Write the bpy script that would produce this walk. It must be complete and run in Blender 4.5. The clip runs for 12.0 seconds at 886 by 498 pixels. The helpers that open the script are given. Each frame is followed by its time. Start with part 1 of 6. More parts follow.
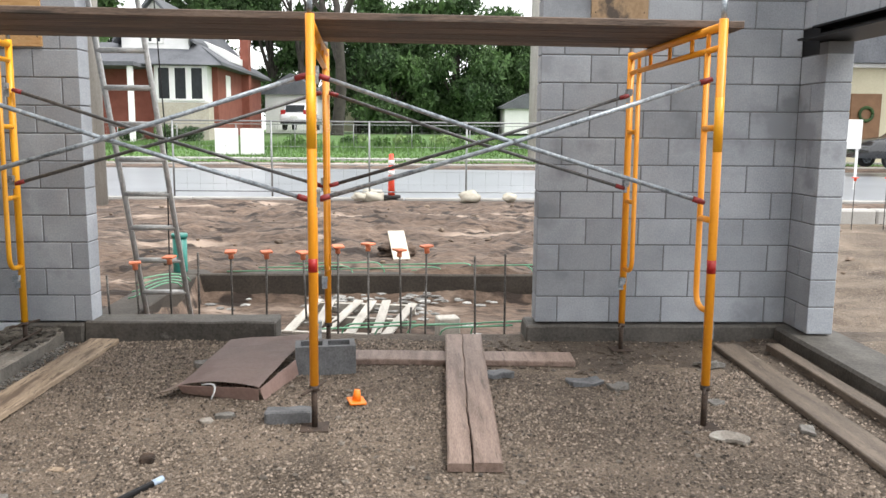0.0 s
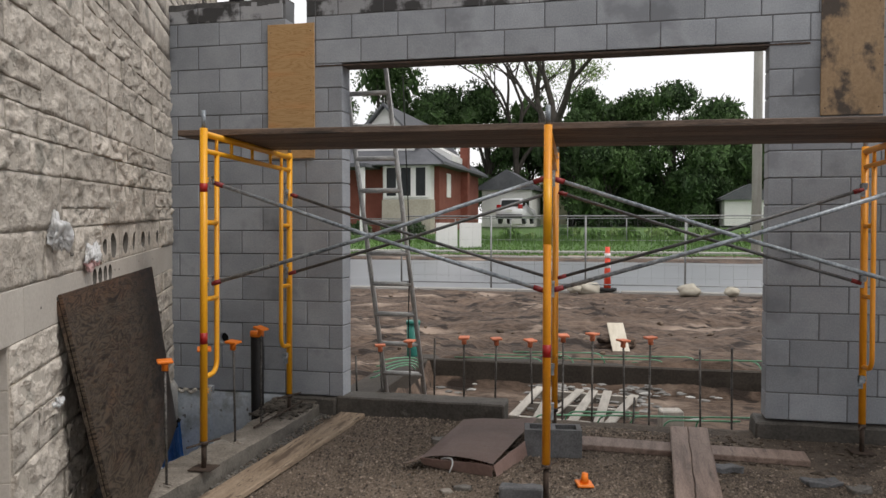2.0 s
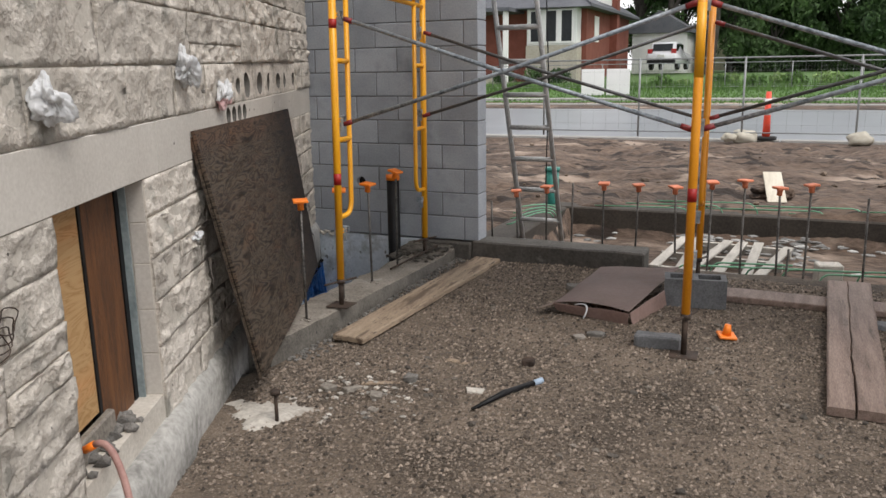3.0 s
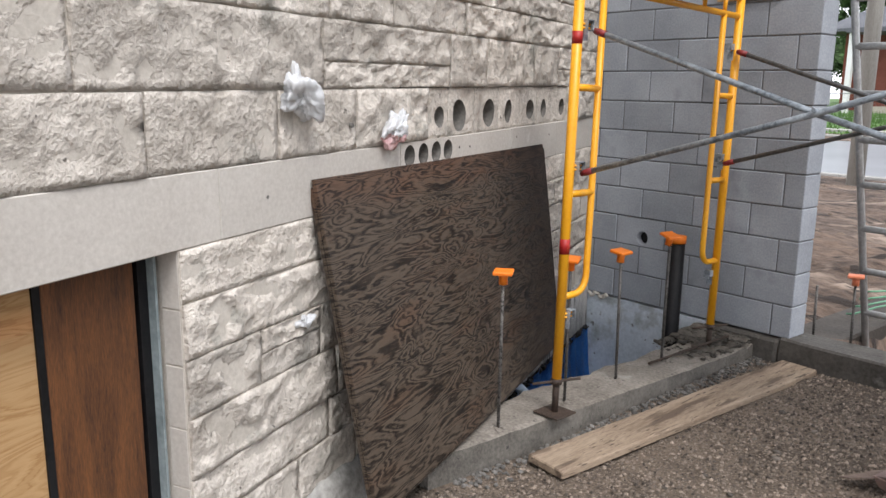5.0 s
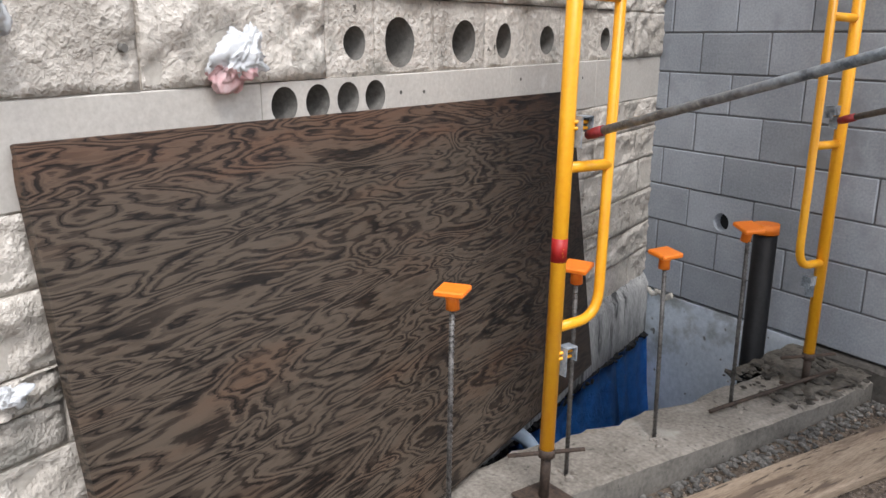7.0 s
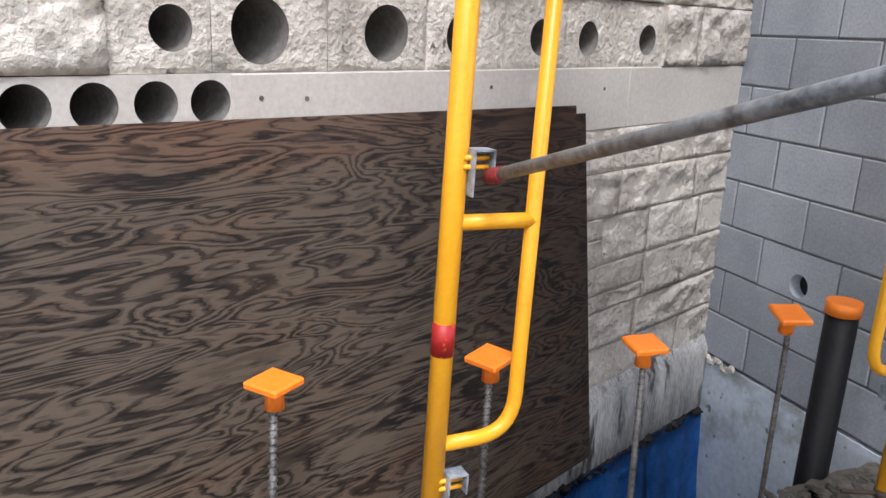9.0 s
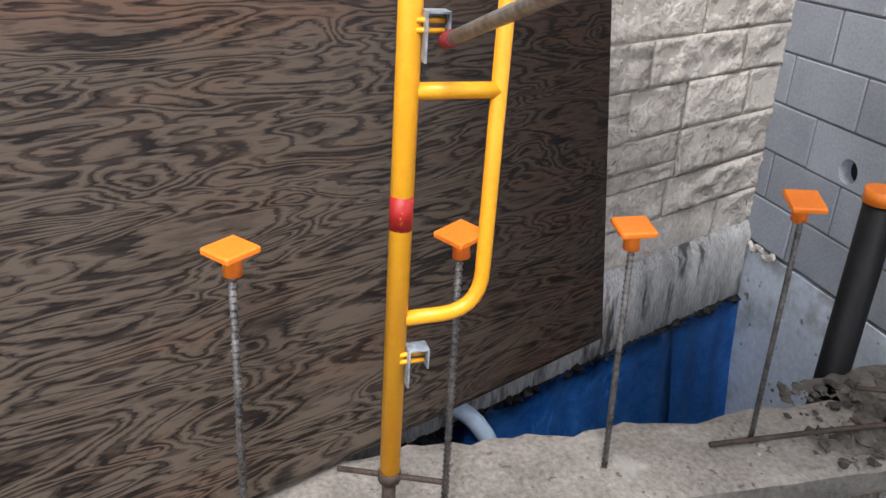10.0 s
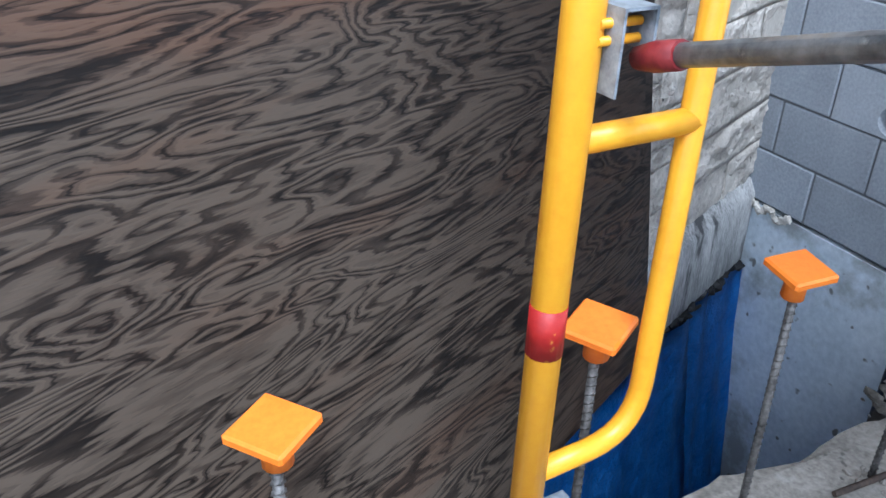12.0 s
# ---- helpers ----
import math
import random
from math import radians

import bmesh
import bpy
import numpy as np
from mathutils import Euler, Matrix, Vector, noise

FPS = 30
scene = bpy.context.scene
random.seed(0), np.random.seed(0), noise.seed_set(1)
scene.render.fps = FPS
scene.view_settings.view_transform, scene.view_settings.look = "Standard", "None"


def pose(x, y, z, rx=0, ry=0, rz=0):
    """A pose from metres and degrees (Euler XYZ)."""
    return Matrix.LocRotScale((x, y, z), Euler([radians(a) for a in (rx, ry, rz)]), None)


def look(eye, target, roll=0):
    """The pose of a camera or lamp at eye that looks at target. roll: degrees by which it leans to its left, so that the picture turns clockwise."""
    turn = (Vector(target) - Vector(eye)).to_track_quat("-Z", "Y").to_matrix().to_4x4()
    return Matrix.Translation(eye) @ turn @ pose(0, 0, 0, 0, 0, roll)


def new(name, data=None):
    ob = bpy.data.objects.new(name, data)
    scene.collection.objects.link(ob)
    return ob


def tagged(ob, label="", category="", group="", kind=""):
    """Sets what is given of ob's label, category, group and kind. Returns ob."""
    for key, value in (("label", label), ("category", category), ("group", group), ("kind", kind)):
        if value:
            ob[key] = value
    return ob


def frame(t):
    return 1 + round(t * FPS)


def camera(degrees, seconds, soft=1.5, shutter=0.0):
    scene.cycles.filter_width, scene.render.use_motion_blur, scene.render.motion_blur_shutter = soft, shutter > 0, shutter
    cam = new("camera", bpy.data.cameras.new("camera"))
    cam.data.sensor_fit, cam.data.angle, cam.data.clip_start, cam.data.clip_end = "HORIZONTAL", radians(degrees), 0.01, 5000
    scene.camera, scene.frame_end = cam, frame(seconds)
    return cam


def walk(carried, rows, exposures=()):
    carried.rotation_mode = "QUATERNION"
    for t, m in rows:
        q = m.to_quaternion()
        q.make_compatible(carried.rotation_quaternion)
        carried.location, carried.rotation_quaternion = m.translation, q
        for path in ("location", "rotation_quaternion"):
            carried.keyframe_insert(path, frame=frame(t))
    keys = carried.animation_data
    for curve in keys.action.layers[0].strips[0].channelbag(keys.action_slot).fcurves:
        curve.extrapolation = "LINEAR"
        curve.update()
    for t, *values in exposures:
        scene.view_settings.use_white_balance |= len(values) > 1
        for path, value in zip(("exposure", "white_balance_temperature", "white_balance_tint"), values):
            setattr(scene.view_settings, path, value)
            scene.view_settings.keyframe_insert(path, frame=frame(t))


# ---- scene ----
cam = camera(57.7, 12.0)
PATH = [
    (0, (0.363, 2.232, 1.664), (0.422, 4.21, 1.373), 0.5),
    (0.5, (0.243, 2.073, 1.681), (0.188, 4.059, 1.454), -0.7),
    (0.6, (0.23, 2.058, 1.686), (0.149, 4.05, 1.518), -0.6),
    (1, (0.234, 1.975, 1.716), (0.054, 3.965, 1.799), 0.4),
    (1.5, (0.273, 1.872, 1.712), (-0.063, 3.838, 1.848), 0.0),
    (2, (0.277, 1.842, 1.688), (-0.182, 3.787, 1.623), 0.0),
    (2.5, (0.267, 1.871, 1.667), (-0.318, 3.764, 1.392), -0.2),
    (3, (0.278, 2.038, 1.605), (-0.504, 3.829, 1.178), -0.8),
    (3.5, (0.23, 2.356, 1.677), (-0.684, 4.077, 1.229), 1.3),
    (3.7, (0.207, 2.479, 1.681), (-0.781, 4.162, 1.244), 1.4),
    (5.3, (0.006, 3.783, 1.655), (-1.508, 5.031, 1.264), 1.0),
    (5.5, (-0.059, 3.917, 1.647), (-1.56, 5.174, 1.236), 1.2),
    (6, (-0.235, 4.277, 1.586), (-1.76, 5.493, 1.146), 1.3),
    (6.5, (-0.395, 4.592, 1.552), (-1.999, 5.681, 1.059), 1.4),
    (7, (-0.582, 4.857, 1.551), (-2.213, 5.903, 1.056), 0.7),
    (7.5, (-0.653, 5.122, 1.499), (-2.304, 6.163, 1.063), 1.6),
    (7.7, (-0.638, 5.244, 1.497), (-2.318, 6.249, 1.087), 1.8),
    (9.3, (-0.929, 5.92, 1.584), (-2.744, 6.548, 1.025), 2.8),
    (9.5, (-0.921, 5.985, 1.586), (-2.745, 6.561, 1.0), 2.5),
    (10, (-0.878, 6.09, 1.561), (-2.637, 6.566, 0.737), 2.9),
    (10.5, (-0.939, 6.094, 1.544), (-2.614, 6.515, 0.533), 4.3),
    (11, (-1.214, 5.986, 1.521), (-2.827, 6.4, 0.414), 1.9),
    (11.5, (-1.479, 5.889, 1.519), (-3.023, 6.534, 0.423), 3.0),
    (12, (-1.659, 5.915, 1.531), (-3.227, 6.685, 0.558), 1.3),
]
EXPOSURES = [(0, 1.15, 6600, 10), (0.5, 0.9, 6600, 10), (1.0, 0.55, 6650, 12), (1.5, 0.22, 6750, 13), (2.0, 0.0, 6750, 12), (2.5, 0.15, 6750, 12), (3.0, 0.38, 6650, 12), (3.5, 0.46, 6550, 12),
             (5.5, 0.93, 6300, 13), (6.5, 1.0, 6250, 12), (7.5, 1.10, 6200, 13), (9.5, 1.27, 6100, 14), (10.0, 1.32, 6150, 14), (10.5, 1.52, 5850, 8), (11.2, 1.44, 5600, 8), (12.0, 1.44, 5150, 8)]
walk(cam, [(t, look(eye, target, roll)) for t, eye, target, roll in PATH], EXPOSURES)

# ---- world and light ----
world = bpy.data.worlds.new("world")
scene.world = world
world.use_nodes = True
wn, wl = world.node_tree.nodes, world.node_tree.links
sky = wn.new("ShaderNodeTexSky")
sky.sky_type, sky.sun_disc, sky.sun_elevation, sky.sun_rotation = "NISHITA", False, radians(57), radians(110)
veil = wn.new("ShaderNodeMixRGB")
veil.inputs[0].default_value = 0.93
veil.inputs[2].default_value = (10.6, 10.8, 11.1, 1)
wl.new(sky.outputs[0], veil.inputs[1])
wl.new(veil.outputs[0], wn["Background"].inputs[0])
wn["Background"].inputs[1].default_value = 0.10
sun = new("sun", bpy.data.lights.new("sun", "SUN"))
sun.data.energy, sun.data.angle, sun.data.color = 1.5, radians(22), (1.0, 0.97, 0.92)
sun.matrix_world = look((0, 0, 30), (-0.74 * 20, 0.27 * 20, 30 - 1.21 * 20))

# ---- materials ----


def ramp(nodes, stops):
    r = nodes.new("ShaderNodeValToRGB")
    while len(r.color_ramp.elements) < len(stops):
        r.color_ramp.elements.new(0.5)
    for e, (p, c) in zip(r.color_ramp.elements, stops):
        e.position, e.color = p, (*c, 1)
    return r


def surface(name, dark, light, coarse=3.0, fine=40.0, rough=0.8, bump=0.3, metal=0.0, vary=0.15, stretch=(1, 1, 1),
            spots=None, spot_scale=6.0, spot_from=0.62, island=False, depth=0.01, coat=0.0, translucent=0.0, local=False, speck=None, gloss=0.5):
    """A surface with grain at two scales, a change from piece to piece, stains and fine relief."""
    m = bpy.data.materials.new(name)
    m.use_nodes = True
    n, l = m.node_tree.nodes, m.node_tree.links
    b = n["Principled BSDF"]
    b.inputs["Roughness"].default_value, b.inputs["Metallic"].default_value = rough, metal
    b.inputs["Coat Weight"].default_value = coat
    b.inputs["Specular IOR Level"].default_value = gloss
    geo = n.new("ShaderNodeNewGeometry")
    place = geo.outputs["Position"]
    if local:
        place = n.new("ShaderNodeTexCoord").outputs["Object"]
    mp = n.new("ShaderNodeMapping")
    mp.inputs["Scale"].default_value = stretch
    l.new(place, mp.inputs[0])

    def grain(scale, detail):
        t = n.new("ShaderNodeTexNoise")
        t.inputs["Scale"].default_value, t.inputs["Detail"].default_value = scale, detail
        t.inputs["Roughness"].default_value = 0.6
        l.new(mp.outputs[0], t.inputs[0])
        return t.outputs[0]

    a, f = grain(coarse, 4), grain(fine, 5)
    mix = n.new("ShaderNodeMath")
    mix.operation = "MULTIPLY_ADD"
    mix.inputs[1].default_value = 0.5
    half = n.new("ShaderNodeMath")
    half.operation = "MULTIPLY"
    half.inputs[1].default_value = 0.5
    l.new(f, half.inputs[0])
    l.new(a, mix.inputs[0])
    l.new(half.outputs[0], mix.inputs[2])
    r = ramp(n, [(0.36, dark), (0.64, light)])
    l.new(mix.outputs[0], r.inputs[0])
    colour = r.outputs[0]
    if spots:
        sp = grain(spot_scale, 6)
        s = ramp(n, [(spot_from, (0, 0, 0)), (spot_from + 0.08, (1, 1, 1))])
        l.new(sp, s.inputs[0])
        k = n.new("ShaderNodeMixRGB")
        k.inputs[2].default_value = (*spots, 1)
        l.new(s.outputs[0], k.inputs[0])
        l.new(colour, k.inputs[1])
        colour = k.outputs[0]
    if speck:
        sp = grain(speck[1], 2)
        s = ramp(n, [(speck[2], (0, 0, 0)), (speck[2] + 0.05, (1, 1, 1))])
        l.new(sp, s.inputs[0])
        k = n.new("ShaderNodeMixRGB")
        k.inputs[2].default_value = (*speck[0], 1)
        l.new(s.outputs[0], k.inputs[0])
        l.new(colour, k.inputs[1])
        colour = k.outputs[0]
    if vary:
        rnd = geo.outputs["Random Per Island"] if island else n.new("ShaderNodeObjectInfo").outputs["Random"]
        rng = n.new("ShaderNodeMapRange")
        rng.inputs[3].default_value, rng.inputs[4].default_value = 1 - vary, 1 + vary
        l.new(rnd, rng.inputs[0])
        hsv = n.new("ShaderNodeHueSaturation")
        l.new(rng.outputs[0], hsv.inputs["Value"])
        l.new(colour, hsv.inputs["Color"])
        colour = hsv.outputs[0]
    l.new(colour, b.inputs["Base Color"])
    if bump:
        bp = n.new("ShaderNodeBump")
        bp.inputs["Strength"].default_value, bp.inputs["Distance"].default_value = bump, depth
        l.new(mix.outputs[0], bp.inputs["Height"])
        l.new(bp.outputs[0], b.inputs["Normal"])
    if translucent:
        b.inputs["Transmission Weight"].default_value = translucent
    return m


def plywood(name, dark, mid, light, bands, rough, damp=None):
    """Rotary-cut veneer: figured grain that follows the contours of a stretched noise."""
    m = bpy.data.materials.new(name)
    m.use_nodes = True
    n, l = m.node_tree.nodes, m.node_tree.links
    b = n["Principled BSDF"]
    b.inputs["Roughness"].default_value, b.inputs["Specular IOR Level"].default_value = rough, 0.3
    tc = n.new("ShaderNodeTexCoord")
    mp = n.new("ShaderNodeMapping")
    mp.inputs["Scale"].default_value = (0.95, 1.0, 5.0)
    l.new(tc.outputs["Object"], mp.inputs[0])
    big = n.new("ShaderNodeTexNoise")
    big.inputs["Scale"].default_value, big.inputs["Detail"].default_value = 2.0, 2.2
    big.inputs["Distortion"].default_value = 0.9
    l.new(mp.outputs[0], big.inputs[0])
    mul = n.new("ShaderNodeMath")
    mul.operation, mul.inputs[1].default_value = "MULTIPLY", bands
    l.new(big.outputs[0], mul.inputs[0])
    jag = n.new("ShaderNodeMath")
    jag.operation, jag.inputs[1].default_value = "MULTIPLY_ADD", 1.15
    sn = n.new("ShaderNodeMath")
    sn.operation, sn.inputs[1].default_value = "PINGPONG", 0.5
    l.new(mul.outputs[0], jag.inputs[2])
    l.new(jag.outputs[0], sn.inputs[0])
    fibre_map = n.new("ShaderNodeMapping")
    fibre_map.inputs["Scale"].default_value = (3.0, 1, 34)
    l.new(tc.outputs["Object"], fibre_map.inputs[0])
    fibre = n.new("ShaderNodeTexNoise")
    fibre.inputs["Scale"].default_value, fibre.inputs["Detail"].default_value = 4.0, 5.0
    l.new(fibre_map.outputs[0], fibre.inputs[0])
    l.new(fibre.outputs[0], jag.inputs[0])
    patch = n.new("ShaderNodeTexNoise")
    patch.inputs["Scale"].default_value, patch.inputs["Detail"].default_value = 5.0, 5.0
    l.new(mp.outputs[0], patch.inputs[0])
    s1 = n.new("ShaderNodeMath")
    s1.operation, s1.inputs[1].default_value = "MULTIPLY_ADD", 1.0
    l.new(sn.outputs[0], s1.inputs[0])
    ph = n.new("ShaderNodeMath")
    ph.operation, ph.inputs[1].default_value = "MULTIPLY", 0.60
    l.new(patch.outputs[0], ph.inputs[0])
    l.new(ph.outputs[0], s1.inputs[2])
    s2 = n.new("ShaderNodeMath")
    s2.operation, s2.inputs[1].default_value = "MULTIPLY_ADD", 0.45
    l.new(fibre.outputs[0], s2.inputs[0])
    l.new(s1.outputs[0], s2.inputs[2])
    # thin growth lines that run with the broad figure
    thin = n.new("ShaderNodeMath")
    thin.operation, thin.inputs[1].default_value = "MULTIPLY", 3.7
    l.new(jag.outputs[0], thin.inputs[0])
    line = n.new("ShaderNodeMath")
    line.operation, line.inputs[1].default_value = "PINGPONG", 0.5
    l.new(thin.outputs[0], line.inputs[0])
    s3 = n.new("ShaderNodeMath")
    s3.operation, s3.inputs[1].default_value = "MULTIPLY_ADD", 0.30
    l.new(line.outputs[0], s3.inputs[0])
    l.new(s2.outputs[0], s3.inputs[2])
    r = ramp(n, [(0.58, dark), (0.71, mid), (0.83, tuple(0.5 * a + 0.5 * b2 for a, b2 in zip(light, mid))), (1.06, light)])
    l.new(s3.outputs[0], r.inputs[0])
    rust = n.new("ShaderNodeTexNoise")
    rust.inputs["Scale"].default_value, rust.inputs["Detail"].default_value = 1.6, 6.0
    l.new(mp.outputs[0], rust.inputs[0])
    rr = ramp(n, [(0.52, (0, 0, 0)), (0.72, (0.75, 0.75, 0.75))])
    l.new(rust.outputs[0], rr.inputs[0])
    tint = n.new("ShaderNodeMixRGB")
    tint.blend_type = "MULTIPLY"
    tint.inputs[2].default_value = (1.22, 0.95, 0.82, 1)
    l.new(rr.outputs[0], tint.inputs[0])
    l.new(r.outputs[0], tint.inputs[1])
    colour = tint.outputs[0]
    if damp:
        # soaked end of the sheet and a reddened top edge, both with ragged outlines
        xyz = n.new("ShaderNodeSeparateXYZ")
        l.new(tc.outputs["Object"], xyz.inputs[0])
        for axis, a0, a1, spread_by, tone in (("X", damp[0], damp[1], 0.9, (0.50, 0.46, 0.44, 1)), ("Z", -0.22, 0.0, 0.35, (1.20, 0.96, 0.86, 1))):
            add = n.new("ShaderNodeMath")
            add.operation, add.inputs[1].default_value = "MULTIPLY_ADD", spread_by
            off = n.new("ShaderNodeMath")
            off.operation, off.inputs[1].default_value = "SUBTRACT", 0.5 * spread_by
            l.new(rust.outputs[0], add.inputs[0])
            l.new(xyz.outputs[axis], add.inputs[2])
            l.new(add.outputs[0], off.inputs[0])
            fade = n.new("ShaderNodeMapRange")
            fade.interpolation_type = "SMOOTHSTEP"
            fade.inputs[1].default_value, fade.inputs[2].default_value = a0, a1
            l.new(off.outputs[0], fade.inputs[0])
            wet = n.new("ShaderNodeMixRGB")
            wet.blend_type, wet.inputs[2].default_value = "MULTIPLY", tone
            l.new(fade.outputs[0], wet.inputs[0])
            l.new(colour, wet.inputs[1])
            colour = wet.outputs[0]
    l.new(colour, b.inputs["Base Color"])
    bp = n.new("ShaderNodeBump")
    bp.inputs["Strength"].default_value, bp.inputs["Distance"].default_value = 0.25, 0.003
    l.new(s2.outputs[0], bp.inputs["Height"])
    l.new(bp.outputs[0], b.inputs["Normal"])
    return m


M_BLOCK = surface("concrete_block", (0.235, 0.255, 0.285), (0.375, 0.40, 0.435), 2.6, 90, 0.9, 0.4, vary=0.13, depth=0.005,
                  spots=(0.215, 0.23, 0.255), spot_scale=1.3, spot_from=0.56, speck=((0.17, 0.18, 0.195), 45, 0.735))
M_BLOCK_TOP = surface("concrete_block_stained", (0.27, 0.28, 0.30), (0.38, 0.39, 0.41), 2.2, 90, 0.85, 0.35, vary=0.10,
                      depth=0.004, spots=(0.05, 0.05, 0.052), spot_scale=3.2, spot_from=0.50)
M_JOINT = surface("mortar", (0.12, 0.125, 0.135), (0.19, 0.195, 0.205), 4, 120, 0.95, 0.4, vary=0, depth=0.004)
M_JOINT_WET = surface("wet_mortar", (0.045, 0.045, 0.047), (0.12, 0.12, 0.12), 5, 80, 0.8, 0.5, vary=0)
M_STONE = surface("rock_faced_limestone", (0.39, 0.352, 0.305), (0.72, 0.668, 0.60), 5.0, 48, 0.92, 1.0, vary=0.15, depth=0.034,
                  spots=(0.30, 0.285, 0.25), spot_scale=3.2, spot_from=0.58, speck=((0.16, 0.145, 0.125), 24, 0.70))
M_ASHLAR = surface("dressed_limestone", (0.44, 0.41, 0.37), (0.57, 0.54, 0.495), 2.0, 70, 0.88, 0.25, vary=0.03, depth=0.004,
                   spots=(0.62, 0.60, 0.56), spot_scale=3.0, spot_from=0.66)
M_STONE_JOINT = surface("old_lime_mortar", (0.42, 0.385, 0.335), (0.60, 0.56, 0.50), 5, 60, 0.95, 0.5, vary=0)
# masonry inside holes, its colour darkened for the shade in there
M_CORE = surface("hole_shade_masonry", (0.075, 0.070, 0.062), (0.17, 0.16, 0.145), 8, 60, 0.9, 0.3, vary=0)
M_PARGE = surface("foundation_parging", (0.20, 0.20, 0.195), (0.50, 0.495, 0.48), 5, 40, 0.8, 0.4, vary=0, stretch=(3, 3, 0.7),
                  spots=(0.06, 0.06, 0.06), spot_scale=3.0, spot_from=0.55)
M_PARGE_DRY = surface("trowelled_parging", (0.17, 0.165, 0.152), (0.46, 0.45, 0.425), 3.0, 30, 0.85, 0.4, vary=0, depth=0.008,
                      spots=(0.17, 0.165, 0.155), spot_scale=4.0, spot_from=0.60)
# near-black earth for the gap floor and the foot of the plinth
M_PIT = surface("near_black_earth", (0.02, 0.02, 0.02), (0.07, 0.065, 0.06), 6, 50, 0.8, 0.8, vary=0)
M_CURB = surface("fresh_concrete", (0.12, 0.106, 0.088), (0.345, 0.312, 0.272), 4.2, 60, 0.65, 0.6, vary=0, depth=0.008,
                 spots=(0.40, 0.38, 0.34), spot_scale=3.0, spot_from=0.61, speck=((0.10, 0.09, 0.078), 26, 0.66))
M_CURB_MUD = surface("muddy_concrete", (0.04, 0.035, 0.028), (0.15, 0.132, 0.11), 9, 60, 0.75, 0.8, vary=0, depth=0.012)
# curb sides and near end, a darker concrete than the top
M_CURB_SIDE = surface("dark_formed_concrete", (0.085, 0.078, 0.068), (0.21, 0.195, 0.17), 5, 60, 0.65, 0.5, vary=0, depth=0.008, speck=((0.05, 0.048, 0.044), 30, 0.66))
M_FOUND = surface("painted_foundation", (0.45, 0.51, 0.57), (0.68, 0.735, 0.79), 3, 40, 0.7, 0.4, vary=0, spots=(0.28, 0.295, 0.295),
                  spot_scale=2.0, spot_from=0.50, speck=((0.16, 0.16, 0.155), 14, 0.66))
M_FOOTING = surface("dark_wet_footing", (0.035, 0.032, 0.028), (0.105, 0.096, 0.085), 4, 50, 0.75, 0.5, vary=0,
                    spots=(0.24, 0.23, 0.21), spot_scale=2.4, spot_from=0.66)
M_BLOCK_WET = surface("wet_concrete_block", (0.07, 0.073, 0.078), (0.18, 0.184, 0.192), 6, 80, 0.7, 0.4, vary=0.1, depth=0.004)
M_FOOTING_DARK = surface("soaked_formed_footing", (0.022, 0.017, 0.013), (0.070, 0.058, 0.046), 3, 40, 0.75, 0.5, vary=0,
                         spots=(0.17, 0.15, 0.12), spot_scale=1.6, spot_from=0.70)
M_SOIL = surface("damp_dark_soil", (0.035, 0.026, 0.019), (0.135, 0.105, 0.08), 3.0, 45, 0.9, 1.0, vary=0, depth=0.05, spots=(0.20, 0.165, 0.13), spot_scale=5, spot_from=0.64)
M_GRAVEL = surface("gravel_bed", (0.042, 0.031, 0.022), (0.265, 0.207, 0.158), 1.5, 60, 0.95, 1.0, vary=0, depth=0.05, spots=(0.115, 0.087, 0.065), spot_scale=0.9, spot_from=0.55,
                   speck=((0.38, 0.32, 0.265), 95, 0.63))
M_PEBBLE = surface("crushed_stone", (0.065, 0.051, 0.040), (0.30, 0.245, 0.198), 30, 200, 0.9, 0.4, vary=0.75, island=True)
M_RUBBLE = surface("grey_rubble", (0.07, 0.066, 0.06), (0.20, 0.19, 0.176), 12, 90, 0.9, 0.5, vary=0.3, island=True)
M_MUD = surface("bare_earth", (0.022, 0.013, 0.009), (0.175, 0.122, 0.090), 1.1, 14, 0.9, 1.0, vary=0, depth=0.05, stretch=(0.6, 1.3, 1),
                spots=(0.31, 0.24, 0.19), spot_scale=0.7, spot_from=0.56, speck=((0.020, 0.012, 0.008), 2.6, 0.57))
M_ROAD = surface("wet_asphalt", (0.19, 0.205, 0.225), (0.28, 0.295, 0.32), 0.35, 60, 0.30, 0.12, vary=0)
M_KERB = surface("kerb_concrete", (0.30, 0.29, 0.27), (0.42, 0.41, 0.39), 2, 40, 0.85, 0.2, vary=0)
M_GRASS = surface("lawn", (0.035, 0.085, 0.018), (0.10, 0.19, 0.045), 0.8, 25, 0.9, 0.6, vary=0, depth=0.05)
M_BLADE = surface("grass_blades", (0.04, 0.10, 0.02), (0.12, 0.22, 0.05), 0.8, 25, 0.8, 0, vary=0.35, island=True)
M_LEAF = surface("dark_foliage", (0.012, 0.036, 0.009), (0.060, 0.122, 0.028), 0.35, 3, 0.8, 0, vary=0.35, island=True)
M_LEAF_LIGHT = surface("fresh_foliage", (0.10, 0.19, 0.05), (0.24, 0.34, 0.12), 0.3, 3, 0.7, 0, vary=0.4, island=True)
M_BARK = surface("bark", (0.022, 0.019, 0.016), (0.065, 0.057, 0.048), 3, 20, 0.95, 0.6, vary=0)
M_POLE = surface("weathered_pole", (0.27, 0.26, 0.235), (0.44, 0.43, 0.395), 1.5, 30, 0.9, 0.4, vary=0, stretch=(4, 4, 0.4))
